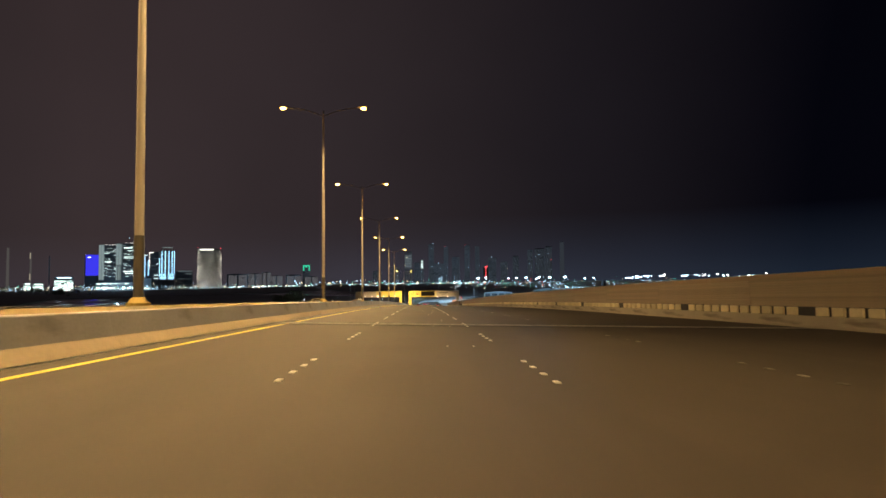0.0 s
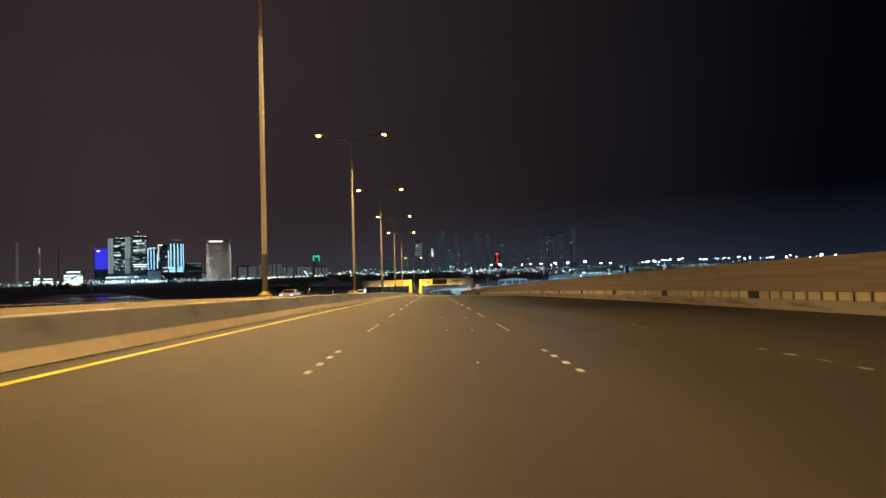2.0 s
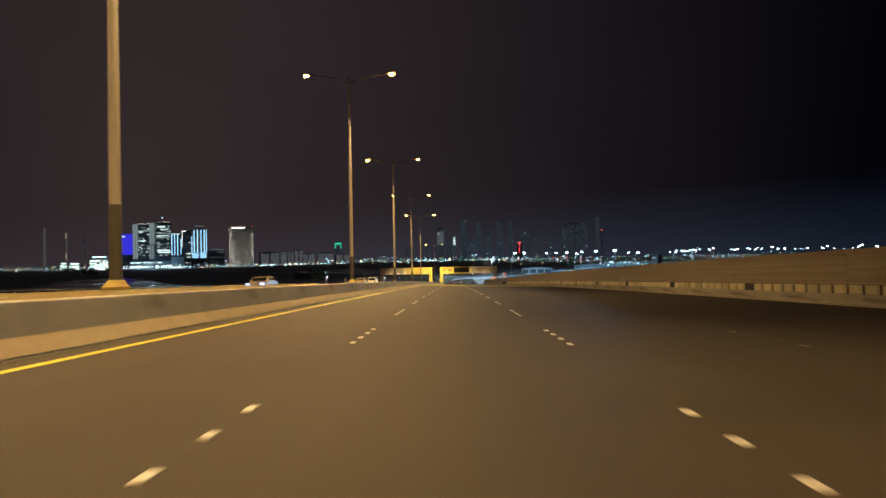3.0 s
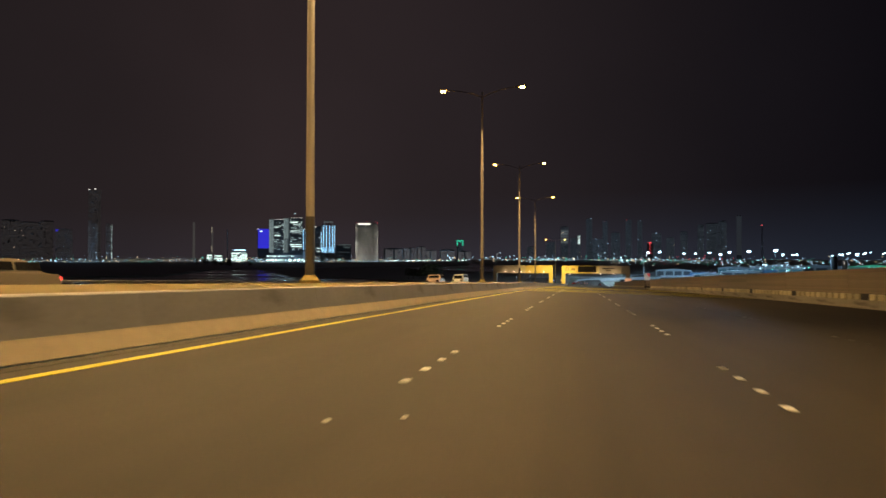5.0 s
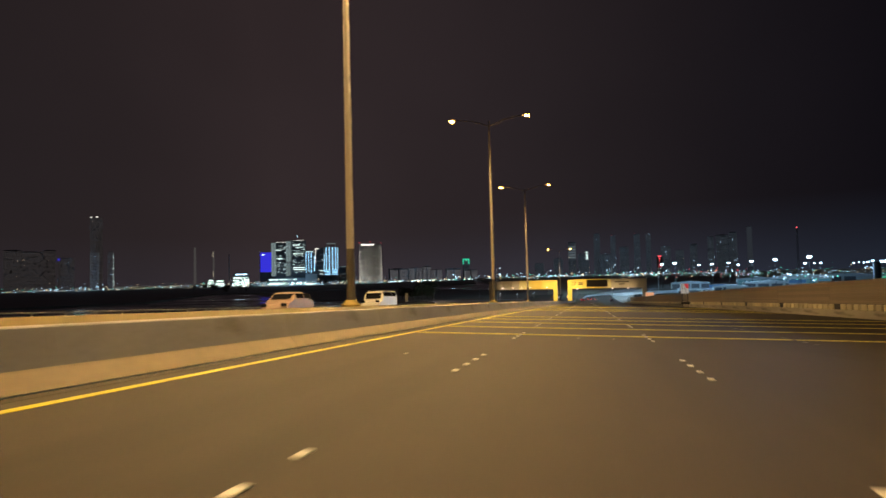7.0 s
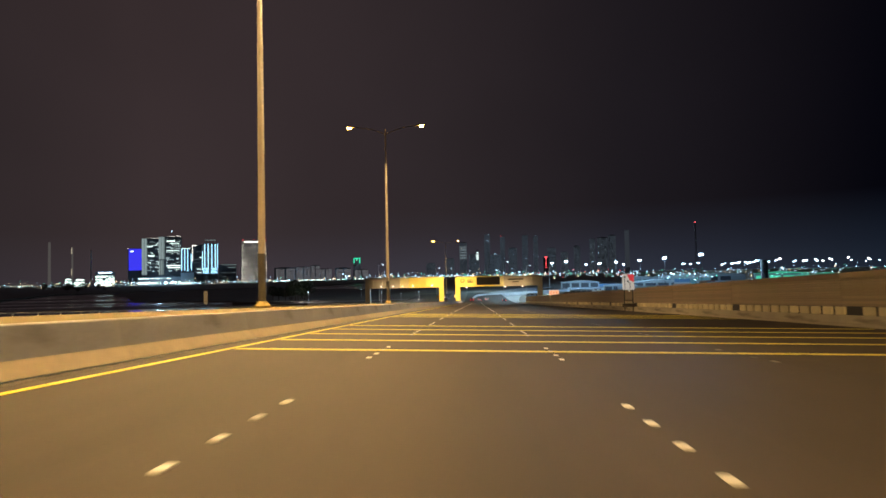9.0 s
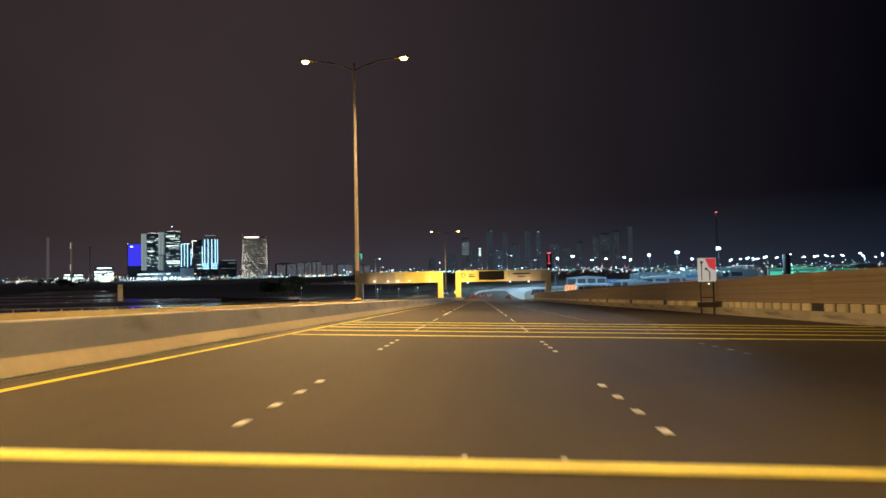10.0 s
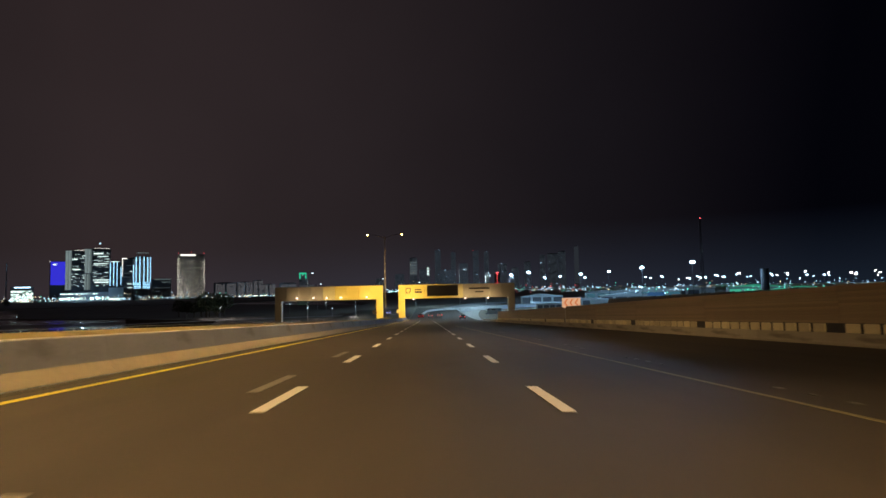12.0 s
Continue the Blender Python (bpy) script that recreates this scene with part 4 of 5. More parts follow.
b = block("hotel_wing", -953, 2225, 44, 134, 35, ZC, M_WALLDARK, "dark hotel wing with a white-lit roof corner")
panes(b, "roof_light", ((-14, 133, 14, 2.6), (-20, 104, 1.9, 56)), L_SIGN)
lit_rows(b, -16, 20, 36, 128, 0.20, L_BAND)
quads(b, "lit_floor", ((12, 92, 20, 1.6), (8, 52, 28, 1.8), (10, 40, 30, 2.4)), L_FLOOR, -0.5)
b = thing("hotel_tower", "round hotel tower with tall bright blue light strips", "building", m=Matrix.Translation((-909, 2215, ZC)) @ pose(0, 0, 0, 0, 0, facing(-909, 2215)))
bm = bmesh.new()
rod(bm, (0, 20, 0), (0, 20, 138), 27, 27, 28)
part("wall", bm, M_WALLDARK, b)
bm = bmesh.new()
box(bm, 2, 20, 151, 36, 14, 2.4)
for q in (-12, 16):
    rod(bm, (q, 20, 138), (q, 20, 150), 1.2, 1.2, 8)
part("roof_crown", bm, M_WALL, b)
panes(b, "crown_light", ((2, 151, 34, 1.4),), L_FLOORDIM, 12.6)
for k in range(6):
    an = radians(-62 + 25.0 * k)
    z0, z1 = (48, 112) if not k else (56, 137)
    bm = bmesh.new()
    box(bm, 27.2 * math.sin(an), 20 - 27.2 * math.cos(an), (z0 + z1) / 2, 1.9, 1.2, z1 - z0, 0, Matrix.Rotation(an, 4, "Z"))
    part("light_strip", bm, L_BLUESTRIP, b)
for k in range(19):
    z = 58 + 4.2 * k
    for j in range(5):
        if rnd.random() < 0.75:
            an = radians(-49.5 + 25.0 * j)
            bm = bmesh.new()
            box(bm, 26.9 * math.sin(an), 20 - 26.9 * math.cos(an), z, 8.6, 0.8, 1.4, 0, Matrix.Rotation(an, 4, "Z"))
            part("floor_light", bm, L_BAND, b)
panes(b, "lit_floor", [(0, 38 + 5.2 * k, 46, 2.2) for k in range(4)], L_BLUESTRIP, -6.5)
b = block("annex", -858, 2240, 58, 66, 30, ZC, M_WALLDARK, "dark low annex beside the hotel with a lit eave")
panes(b, "eave_light", ((4, 65, 46, 1.4), (14, 56, 24, 1.4)), L_FLOORDIM)
lit_rows(b, -26, 26, 8, 52, 0.16, L_BAND)
# podium of shops
b = block("shopping_podium", -1040, 2130, 132, 27, 60, ZC, M_WALL, "brightly lit low shopping podium")
quads(b, "shopfront", [(-62 + 5.2 * i, 8 + rnd.uniform(-1, 1), rnd.uniform(3.2, 4.9), rnd.uniform(5, 10)) for i in range(25) if i not in (13, 14, 17)], L_PODIUM)
quads(b, "canopy_light", [(-60 + 6.5 * i, 22.5, 5.6, 2.4) for i in range(15)], L_PODIUM)
# added fill in place of many street lamps, brightens the office facades
lamp_light("facade_fill", "POINT", 150000, COLD, Matrix.Translation((0, -70, 40)), 6.0, b)
b = block("pale_hall", -952, 2140, 40, 40, 30, ZC, M_SHED, "pale windowless hall beside the shops")
quads(b, "shopfront", [(-16 + 6 * i, 5, 4.4, 4.0) for i in range(6)], L_PODIUM)
# tower with a facade of small lamps
b = thing("lamp_tower", "oval tower with a facade of countless small warm lamps", "building", m=Matrix.Translation((-796, 2326, ZC)) @ pose(0, 0, 0, 0, 0, facing(-784, 2330)))
bm = bmesh.new()
vs = rod(bm, (0, 22, 0), (0, 22, 150), 44, 42, 36)
bmesh.ops.scale(bm, vec=(1, 0.5, 1), space=Matrix.Translation((0, -22, 0)), verts=bm.verts[:])
part("wall", bm, M_WALLDARK, b)
panes(b, "roof_sign", ((-10, 147, 48, 5.0),), L_SIGN, -1.5, 1.0)
bm = bmesh.new()
box(bm, 0, 0, 0, 0.60, 0.6, 1.25)
facade_mesh = mesh_of("facade_lamp", bm, L_FACADE)
cnt = 0
far_lamps = bmesh.new()
for j in range(30):
    swing, wave = rnd.uniform(0, 6.28), rnd.uniform(16, 26)
    for i in range(52):
        z = 6 + i * 2.62 + rnd.uniform(-0.7, 0.7)
        an = radians(-82 + 164 * (j + 0.5 + 0.36 * math.sin(z / wave * 6.28 + swing) + rnd.uniform(-0.12, 0.12)) / 30)
        if rnd.random() < 0.42 - 0.22 * i / 51:
            m = Matrix.Translation((43.6 * math.sin(an), 22 - 22.2 * math.cos(an), z)) @ Matrix.Rotation(an * 0.7, 4, "Z") @ Matrix.Diagonal((rnd.uniform(0.7, 1.1), 1, rnd.uniform(0.6, 1.15), 1))
            if cnt < 290:
                piece("facade_lamp", facade_mesh, b, m)
                cnt += 1
            else:
                box(far_lamps, 0, 0, 0, 0.60, 0.6, 1.25, 0, m)
ob = part("facade_lamp_field", far_lamps, L_FACADE, b)
ob["kind"] = "stuff"
quads(b, "roof_lamp", ((-40, 155, 1.8, 1.8), (40, 154, 1.8, 1.8), (0, 158, 1.8, 1.8)), L_REDSMALL, 20)
# low grey blocks behind
for x, y, w, h in ((-804, 2695, 84, 58), (-747, 2764, 64, 60), (-660, 2800, 60, 50), (-590, 2850, 70, 54), (-520, 2900, 66, 46), (-700, 2790, 40, 66)):
    b = block("apartment_block", x, y, w, h, 40, ZC, M_WALL, "dim grey low apartment block on the far shore")
    quads(b, "window", [(rnd.uniform(-w / 2.3, w / 2.3), rnd.uniform(8, h - 6), 2.2, 1.8) for i in range(14)], L_FLOORDIM)
    # pale tone of the distant block is put into these glowing panes
    quads(b, "front_glow", [(-w / 2 + w * (c + 0.5) / 12, 6 + 5 * r, w / 12 * 0.86, 3.8) for r in range(int(h / 5) - 1) for c in range(12) if c % 6 and rnd.random() < 0.95], L_PALEFRONT, -0.1, 0.2)
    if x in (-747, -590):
        # added fill hanging in front of the block, no lamp is modelled
        lamp_light("block_fill", "POINT", 26000, COLD, Matrix.Translation((0, -70, 30)), 6.0, b)
    quads(b, "shopfront", [(rnd.uniform(-w / 2.3, w / 2.3), 3.5, rnd.uniform(3, 10), 2.6) for i in range(4)], L_PODIUM)
# shore pavilions
for x, y, w, h in ((-1254, 1990, 20, 27), (-1229, 2006, 31, 25), (-1165, 2034, 54, 46)):
    b = block("pavilion", x, y, w, h, 24, ZC, M_WALL, "small brightly lit pavilion at the waterside")
    lit_rows(b, -w / 2, w / 2, 3, h * 0.72, 0.85, L_PODIUM, 2.4, 3.0, 2.6)
    panes(b, "roof_sign", ((0, h - 2.2, w * 0.7, 2.6),), L_COLDSMALL if w > 40 else L_PODIUM)
# slim columns
for x, y, h, r in ((-1325, 2003, 142, 4.4), (-1275, 2038, 127, 2.9), (-1231, 2064, 117, 2.0)):
    b = thing("column", "slim tall pale column at the waterside", "column", "columns", Matrix.Translation((x, y, ZC)))
    bm = bmesh.new()
    rod(bm, (0, 0, 0), (0, 0, h), r, r * 0.8, 10)
    part("shaft", bm, L_SHAFT if r > 2.5 else M_SHED, b)
    if x == -1275:
        for z0, z1 in ((0.84, 0.99), (0.30, 0.46)):
            bm = bmesh.new()
            box(bm, 0, -r - 0.2, h * (z0 + z1) / 2, r * 0.9, 0.3, h * (z1 - z0))
            part("light_line", bm, L_COLUMN, b)
# towers further left
def dark_tower(x, y, w, h, lit, material=L_WARMSMALL, edge=None, label="dark high-rise with a few lit windows"):
    b = block("high_rise", x, y, w, h, 35, ZC, M_TOWER, label)
    pane = max(1.4, math.hypot(x, y) / 1900)
    if lit:
        def spots(n, k):
            return [(rnd.uniform(-w / 2.3, w / 2.3), rnd.uniform(0.1, 0.97) * h, k * pane * rnd.uniform(0.6, 1.4), k * pane * rnd.uniform(0.6, 1.2)) for i in range(n)]
        quads(b, "window", spots(max(1, lit // 2), 0.9), material)
        if x > -900:
            quads(b, "faint_window", spots(lit * 3, 1.1), L_BAND)
    rows_, cols_ = int(h / 6), max(3, int(w / 5.5))
    # glowing panes lift the tower to the tone of the hazy sky
    quads(b, "front_glow", [(-w / 2 + w * (c + 0.5) / cols_, 3.2 + 6 * r, w / cols_ * 0.84, 4.4) for r in range(rows_) for c in range(cols_) if rnd.random() < 0.95],
          L_DIMWARM if x < -900 else L_HAZECOOL, -0.1, 0.2)
    if edge:
        quads(b, "edge_light", [(s * w / 2 * 0.96, h * (0.08 + 0.9 * (k + 0.5) / 26), 1.4, h * 0.022) for s in edge for k in range(26)], L_FLOOR if len(edge) == 1 else L_BAND)
    return b


dark_tower(-2440, 2195, 60, 190, 6)
dark_tower(-2385, 2245, 64, 178, 6)
b = dark_tower(-2343, 2297, 88, 171, 5)
# added fill floating far out in front, brightens the dark towers
lamp_light("tower_fill", "POINT", 250000, COLD, Matrix.Translation((150, -540, 45)), 8.0, b)
dark_tower(-2297, 2345, 48, 178, 4)
b = dark_tower(-2112, 2248, 62, 134, 5, L_COLDSMALL, label="dim bluish high-rise with a blue lamp on top")
panes(b, "roof_sign", ((-26, 130, 8, 8),), L_BLUEPANEL)
dark_tower(-1900, 2174, 28, 151, 6, L_COLDSMALL, (-1, 1), "slim high-rise with lamps up both edges")
dark_tower(-1859, 2211, 21, 151, 4, L_COLDSMALL, (1,), "slim high-rise with lamps up one edge")
b = dark_tower(-1974, 2262, 46, 300, 3, label="very tall dark tower with two roof floodlights")
quads(b, "roof_light", ((-20, 300, 6, 3), (2, 303, 8, 3)), L_SIGN)
b = thing("needle_tower", "white floodlit tapering tower at the waterside", "tower", m=Matrix.Translation((-2012, 1764, ZC)))
# floodlight on shaft and buttresses is put into their own glow
bm = bmesh.new()
rod(bm, (0, 0, 0), (0, 0, 84), 9.0, 5.0, 12)
part("shaft", bm, L_FLOORDIM, b)
for s in (-1, 1):
    bm = bmesh.new()
    rod(bm, (s * 10.5, -4, 0), (s * 5.0, -2, 76), 2.0, 1.4, 8)
    part("buttress", bm, L_FLOOR, b, "bright glowing slanting buttress")
bm = bmesh.new()
rod(bm, (0, 0, 84), (0, 0, 89), 4.6, 4.2, 12)
part("crown", bm, M_SHED, b)
# green-signed building and the skyline ahead
b = dark_tower(-593, 3180, 36, 108, 5, label="dark building with a green glowing roof sign")
panes(b, "roof_sign", ((-14, 92, 5, 26), (0, 100, 7, 10), (14, 92, 5, 26), (0, 104, 32, 5)), L_GREEN)
b = dark_tower(-81, 4038, 47, 214, 8)
quads(b, "lit_floor", [(0, 116 + 17 * k, 42, 6) for k in range(5)], L_BAND)
# added fill for the skyline towers, in place of the city's lamps
lamp_light("tower_fill", "POINT", 650000, COLD, Matrix.Translation((270, -40, 70)), 8.0, b)
b = dark_tower(9, 4039, 22, 160, 2)
quads(b, "lit_floor", [(0, 106 + 7 * k, 13, 4.2) for k in range(7)], L_FLOOR)
for x, y, w, h in ((79, 4438, 40, 285), (186, 4435, 33, 268), (341, 4425, 40, 273), (423, 4518, 33, 271), (260, 4500, 60, 190), (-20, 4400, 60, 150), (130, 4350, 70, 140), (520, 4400, 60, 180), (600, 4350, 50, 150), (690, 4380, 44, 190),
                   (-180, 4300, 60, 120), (-300, 4200, 60, 90)):
    b = dark_tower(x, y, w, h, 5, rnd.choice((L_COLDSMALL, L_WARMSMALL, L_COLDSMALL)))
    quads(b, "roof_lamp", ((rnd.uniform(-w / 3, w / 3), h + 2, 2.6, 2.6),), rnd.choice((L_REDSMALL, L_COLDSMALL, L_DIMWARM, L_DIMWARM)))
for x, y, w, h in ((792, 4363, 38, 234), (868, 4399, 72, 245), (920, 4337, 48, 256)):
    dark_tower(x, y, w, h, 9, L_COLDSMALL)
b = block("high_rise", 1013, 4315, 31, 287, 40, ZC, M_SHED, "tall pale slab tower", "building")
# slab's pale tone is put into a faint glowing sheet over the front
quads(b, "facade_band", ((0, 160, 30, 250),), glow("slab_glow", (0.55, 0.65, 0.8), 0.035))
b = block("sign_tower", 346, 3219, 26, 90, 20, ZC, M_WALLDARK, "dark block with a red glowing sign")
quads(b, "roof_sign", [(0, 90 - 10 * k, 15 if k in (0, 5) else 4, 4) for k in range(6)], L_REDSMALL)


# ------------------------------------------------------------------ port yard with floodlights
def high_mast(x, y, zt, r=2.2, lit=False, big=True, k=1.0, lens=None):
    h = zt - LAND
    root = thing("high_mast", "tall floodlight mast with a ring of cold white lamps", "floodlight mast", "floodlight masts", Matrix.Translation((x, y, LAND)))
    bm = bmesh.new()
    rod(bm, (0, 0, 0), (0, 0, h), 0.18, 0.08, 8)
    part("mast", bm, M_BLACK, root)
    bm = bmesh.new()
    for q in range(8):
        a, b = radians(45 * q), radians(45 * q + 45)
        rod(bm, (r * math.cos(a), r * math.sin(a), h - 0.3), (r * math.cos(b), r * math.sin(b), h - 0.3), 0.12, 0.12, 6)
    for q in range(4):
        a = radians(90 * q)
        rod(bm, (0, 0, h), (r * math.cos(a), r * math.sin(a), h - 0.3), 0.1, 0.1, 6)
    part("ring", bm, M_DARKSTEEL, root)
    for q in range(8 if big else 4):
        a = radians((45 if big else 90) * q + 20)
        bm = bmesh.new()
        box(bm, 0.75 * r * math.cos(a), 0.75 * r * math.sin(a), h - 0.95, 0.7 * k, 0.7 * k, 1.1 * k, 0.1, Matrix.Rotation(a, 4, "Z"))
        part("floodlight", bm, lens or L_COLD, root)
    if lit:
        lamp_light("flood_light", "POINT", FLOOD_WATTS, COLD, Matrix.Translation((0, -4.5, h - 1.0)), 1.5, root)
    return root


for i, (x, y) in enumerate(((71, 757), (73, 683), (137, 951), (137, 870), (135, 780), (136, 700), (131, 617), (128, 540))):
    high_mast(x, y, 3.2, 1.0, i in (1, 3, 4, 5, 6, 7))
for i, (x, y) in enumerate(((174, 915), (264, 976), (308, 1078), (267, 934), (455, 1337), (433, 1242), (359, 1043), (427, 1168), (344, 961))):
    high_mast(x, y, 2.0, 1.2, i in (0, 3, 6), False)
for i, (x, y) in enumerate(((550, 1562), (522, 1448), (432, 1208), (514, 1358), (423, 1129), (527, 1313), (430, 1082), (555, 1277), (514, 1161), (588, 1268), (589, 1226), (1309, 2348), (883, 1614),
                            (788, 1419), (1558, 2502), (705, 1229), (840, 1330), (910, 1290), (1000, 1330), (960, 1180), (1080, 1250), (1130, 1160), (1220, 1130), (900, 1000), (1010, 960), (1120, 900))):
    high_mast(x, y, 5.0, 1.2, i in (3, 8), False, 1.1)
L_NEUTRAL = glow("flood_lens_warm", (1.0, 0.90, 0.80), 16)
for i in range(26):
    an, d = radians(21.5 + 0.68 * i + rnd.uniform(-0.4, 0.4)), rnd.uniform(1050, 1600)
    high_mast(d * math.sin(an), 130 + d * math.cos(an), rnd.uniform(3.5, 8.0), rnd.choice((0.9, 1.3, 1.9)), False, False, rnd.choice((0.9, 1.3)), rnd.choice((L_COLD, L_NEUTRAL)))

bm_c, bm_w, bm_t, bm_r = bmesh.new(), bmesh.new(), bmesh.new(), bmesh.new()


def dot(bmx, x, y, z, r):
    """A tiny lamp: an octahedron."""
    t = [bmx.verts.new((x + dx * r, y + dy * r, z + dz * r)) for dx, dy, dz in ((1, 0, 0), (0, 1, 0), (-1, 0, 0), (0, -1, 0), (0, 0, 1), (0, 0, -1))]
    for i in range(4):
        bmx.faces.new((t[i], t[(i + 1) % 4], t[4]))
        bmx.faces.new((t[(i + 1) % 4], t[i], t[5]))


# along the far shore
for i in range(800):
    s = rnd.random()
    x = -2500 + s * 2000 + rnd.uniform(-20, 20)
    y = 1560 + max(0, (x + 2050)) * 0.46 + rnd.uniform(20, 160) if x > -2050 else 1600 + rnd.uniform(0, 160)
    d = math.hypot(x, y)
    dot(rnd.choice((bm_c, bm_c, bm_w, bm_w, bm_t)), x, y, ZC + abs(rnd.gauss(0, 7)) + 2, d / 1073 * rnd.uniform(0.22, 0.82))
for i in range(190):
    x = rnd.uniform(-560, 330)
    y = rnd.uniform(2300, 3400)
    dot(rnd.choice((bm_c, bm_c, bm_w, bm_t)), x, y, ZC + abs(rnd.gauss(0, 10)) + 3, math.hypot(x, y) / 1073 * rnd.uniform(0.4, 1.15))
# promenade in front of the office cluster, and a row of quay lamps
for i in range(170):
    x = rnd.gauss(-1080, 150)
    y = 2060 + (x + 1100) * 0.45 + rnd.uniform(-30, 40)
    dot(rnd.choice((bm_c, bm_c, bm_c, bm_w, bm_t)), x, y, ZC + abs(rnd.gauss(0, 9)) + 2, rnd.uniform(0.5, 1.7))
for i in range(150):
    x = -1500 + i * 6.6
    dot(bm_c if i % 3 else bm_w, x, 1800 + (x + 1500) * 0.45, ZC + 7, rnd.uniform(0.4, 0.9))
for x, y, r in ((-905, 1760, 2.6), (-775, 1700, 3.2)):
    dot(bm_c, x, y, ZC + 12, r)
# right-hand yard and the land beyond
for i in range(700):
    an = rnd.uniform(radians(3), radians(46))
    d = rnd.uniform(900, 2800)
    x, y = d * math.sin(an), 150 + d * math.cos(an)
    dot(rnd.choice((bm_c, bm_c, bm_c, bm_w, bm_t)), x, y, LAND + abs(rnd.gauss(0, 7)) + 3, d / 1073 * rnd.uniform(0.25, 0.9))
for i in range(26):
    an = rnd.uniform(radians(5), radians(14))
    d = rnd.uniform(1100, 2300)
    dot(bm_r, d * math.sin(an), 150 + d * math.cos(an), LAND + abs(rnd.gauss(0, 8)) + 3, d / 1073 * rnd.uniform(0.4, 1.0))
for i in range(46):
    dot(bm_t, rnd.uniform(258, 304), rnd.uniform(735, 750), LAND + rnd.uniform(3, 11), rnd.uniform(0.25, 0.8))
    dot(rnd.choice((bm_c, bm_c, bm_t)), rnd.uniform(168, 232), rnd.uniform(770, 784), LAND + rnd.uniform(3, 12), rnd.uniform(0.35, 1.0))
for i in range(12):
    dot(bm_t, rnd.uniform(318, 334), rnd.uniform(750, 760), LAND + rnd.uniform(4, 10), rnd.uniform(0.3, 0.9))
for nm, bmx, mm, lb in (("white_lamps", bm_c, L_COLDSMALL, "countless small cold white lamps of the city"), ("warm_lamps", bm_w, L_WARMSMALL, "countless small warm lamps of the city"),
                        ("teal_lamps", bm_t, L_TEAL, "countless small teal lamps of the city"), ("red_lamps", bm_r, L_REDSMALL, "small red lamps of the city")):
    tagged(part(nm, bmx, mm), lb, "city lights", kind="stuff")


def shed(x, y, w, d, h, turn, label, lit=None):
    root = thing("warehouse", label, "warehouse", "port sheds", Matrix.Translation((x, y, LAND)) @ pose(0, 0, 0, 0, 0, turn))
    bm = bmesh.new()
    box(bm, 0, 0, h / 2, w, d, h)
    part("wall", bm, M_SHED, root)
    bm = bmesh.new()
    prism(bm, ((-w / 2 - 0.5, h), (0, h + w * 0.045), (w / 2 + 0.5, h)), -d / 2 - 0.5, d / 2 + 0.5)
    part("roof", bm, M_SHED if lit is not L_SHEDTEAL else L_SHEDTEAL, root)
    for k in range(4):
        bm = bmesh.new()
        box(bm, -w / 2 + w * (k + 0.5) / 4, -d / 2 - 0.1, h * 0.42, w / 5, 0.3, h * 0.8)
        part("door", bm, M_WALLDARK if not lit else lit, root)
    return root


shed(205, 800, 46, 30, 8.5, -15, "low port shed with bluish glowing doors", L_SHEDBLUE)
shed(262, 860, 50, 30, 9, -20, "low pale port shed")
shed(280, 762, 44, 22, 10, -22, "port shed with green glowing front and roof", L_SHEDTEAL)
shed(326, 770, 18, 16, 9, -24, "port shed with green glowing front and roof", L_SHEDTEAL)
shed(70, 600, 14, 9, 3.6, -6, "low pale toll office building")
shed(110, 660, 24, 12, 4.5, -8, "low pale building beside the toll road")
shed(150, 705, 40, 18, 6, -10, "low pale port shed")
shed(236, 900, 60, 26, 8, -16, "low pale port shed")
shed(180, 860, 40, 24, 7, -12, "low port shed with bluish glowing doors", L_SHEDBLUE)
shed(96, 760, 34, 16, 6, -6, "low pale port shed")


def container_stack(x, y, cols, high, turn):
    root = thing("container_stack", "stack of pale and blue shipping containers in the port yard", "containers", "container stacks", Matrix.Translation((x, y, LAND)) @ pose(0, 0, 0, 0, 0, turn))
    for c in range(cols):
        for r in range(rnd.randint(1, high)):
            bm = bmesh.new()
            box(bm, (c - cols / 2) * 12.6, 0, 1.3 + 2.6 * r, 12.2, 2.44, 2.56, 0.05)
            part("container", bm, rnd.choice((M_SHED, M_BOXBLUE, M_BOXRUST)), root)
    return root


for x, y, cols, high, turn in ((120, 600, 3, 2, -8), (150, 640, 4, 2, -12), (180, 690, 4, 3, -14), (210, 735, 5, 2, -16), (100, 690, 3, 2, -6), (240, 700, 4, 3, -18), (300, 820, 5, 3, -20), (350, 860, 5, 2, -22)):
    container_stack(x, y, cols, high, turn)
b = thing("silo_tower", "dark slender tower rising over the port", "tower", m=Matrix.Translation((162, 538, LAND)))
bm = bmesh.new()
rod(bm, (0, 0, 0), (0, 0, 20), 1.9, 1.9, 14)
part("shaft", bm, M_BLACK, b)
b = thing("radio_mast", "thin lattice mast with a red lamp on top", "mast", m=Matrix.Translation((101, 471, LAND)))
bm = bmesh.new()
for s in (-1, 1):
    rod(bm, (s * 1.0, 0, 0), (s * 0.2, 0, 37), 0.07, 0.05, 6)
    rod(bm, (0, s * 1.0, 0), (0, s * 0.2, 37), 0.07, 0.05, 6)
for k in range(15):
    z0, z1 = k * 2.45, k * 2.45 + 2.45
    w0, w1 = 1.0 - 0.8 * z0 / 37, 1.0 - 0.8 * z1 / 37
    rod(bm, (-w0, 0, z0), (w1, 0, z1), 0.035, 0.035, 5)
    rod(bm, (0, -w0, z0), (0, w1, z1), 0.035, 0.035, 5)
part("lattice", bm, M_DARKSTEEL, b)
bm = bmesh.new()
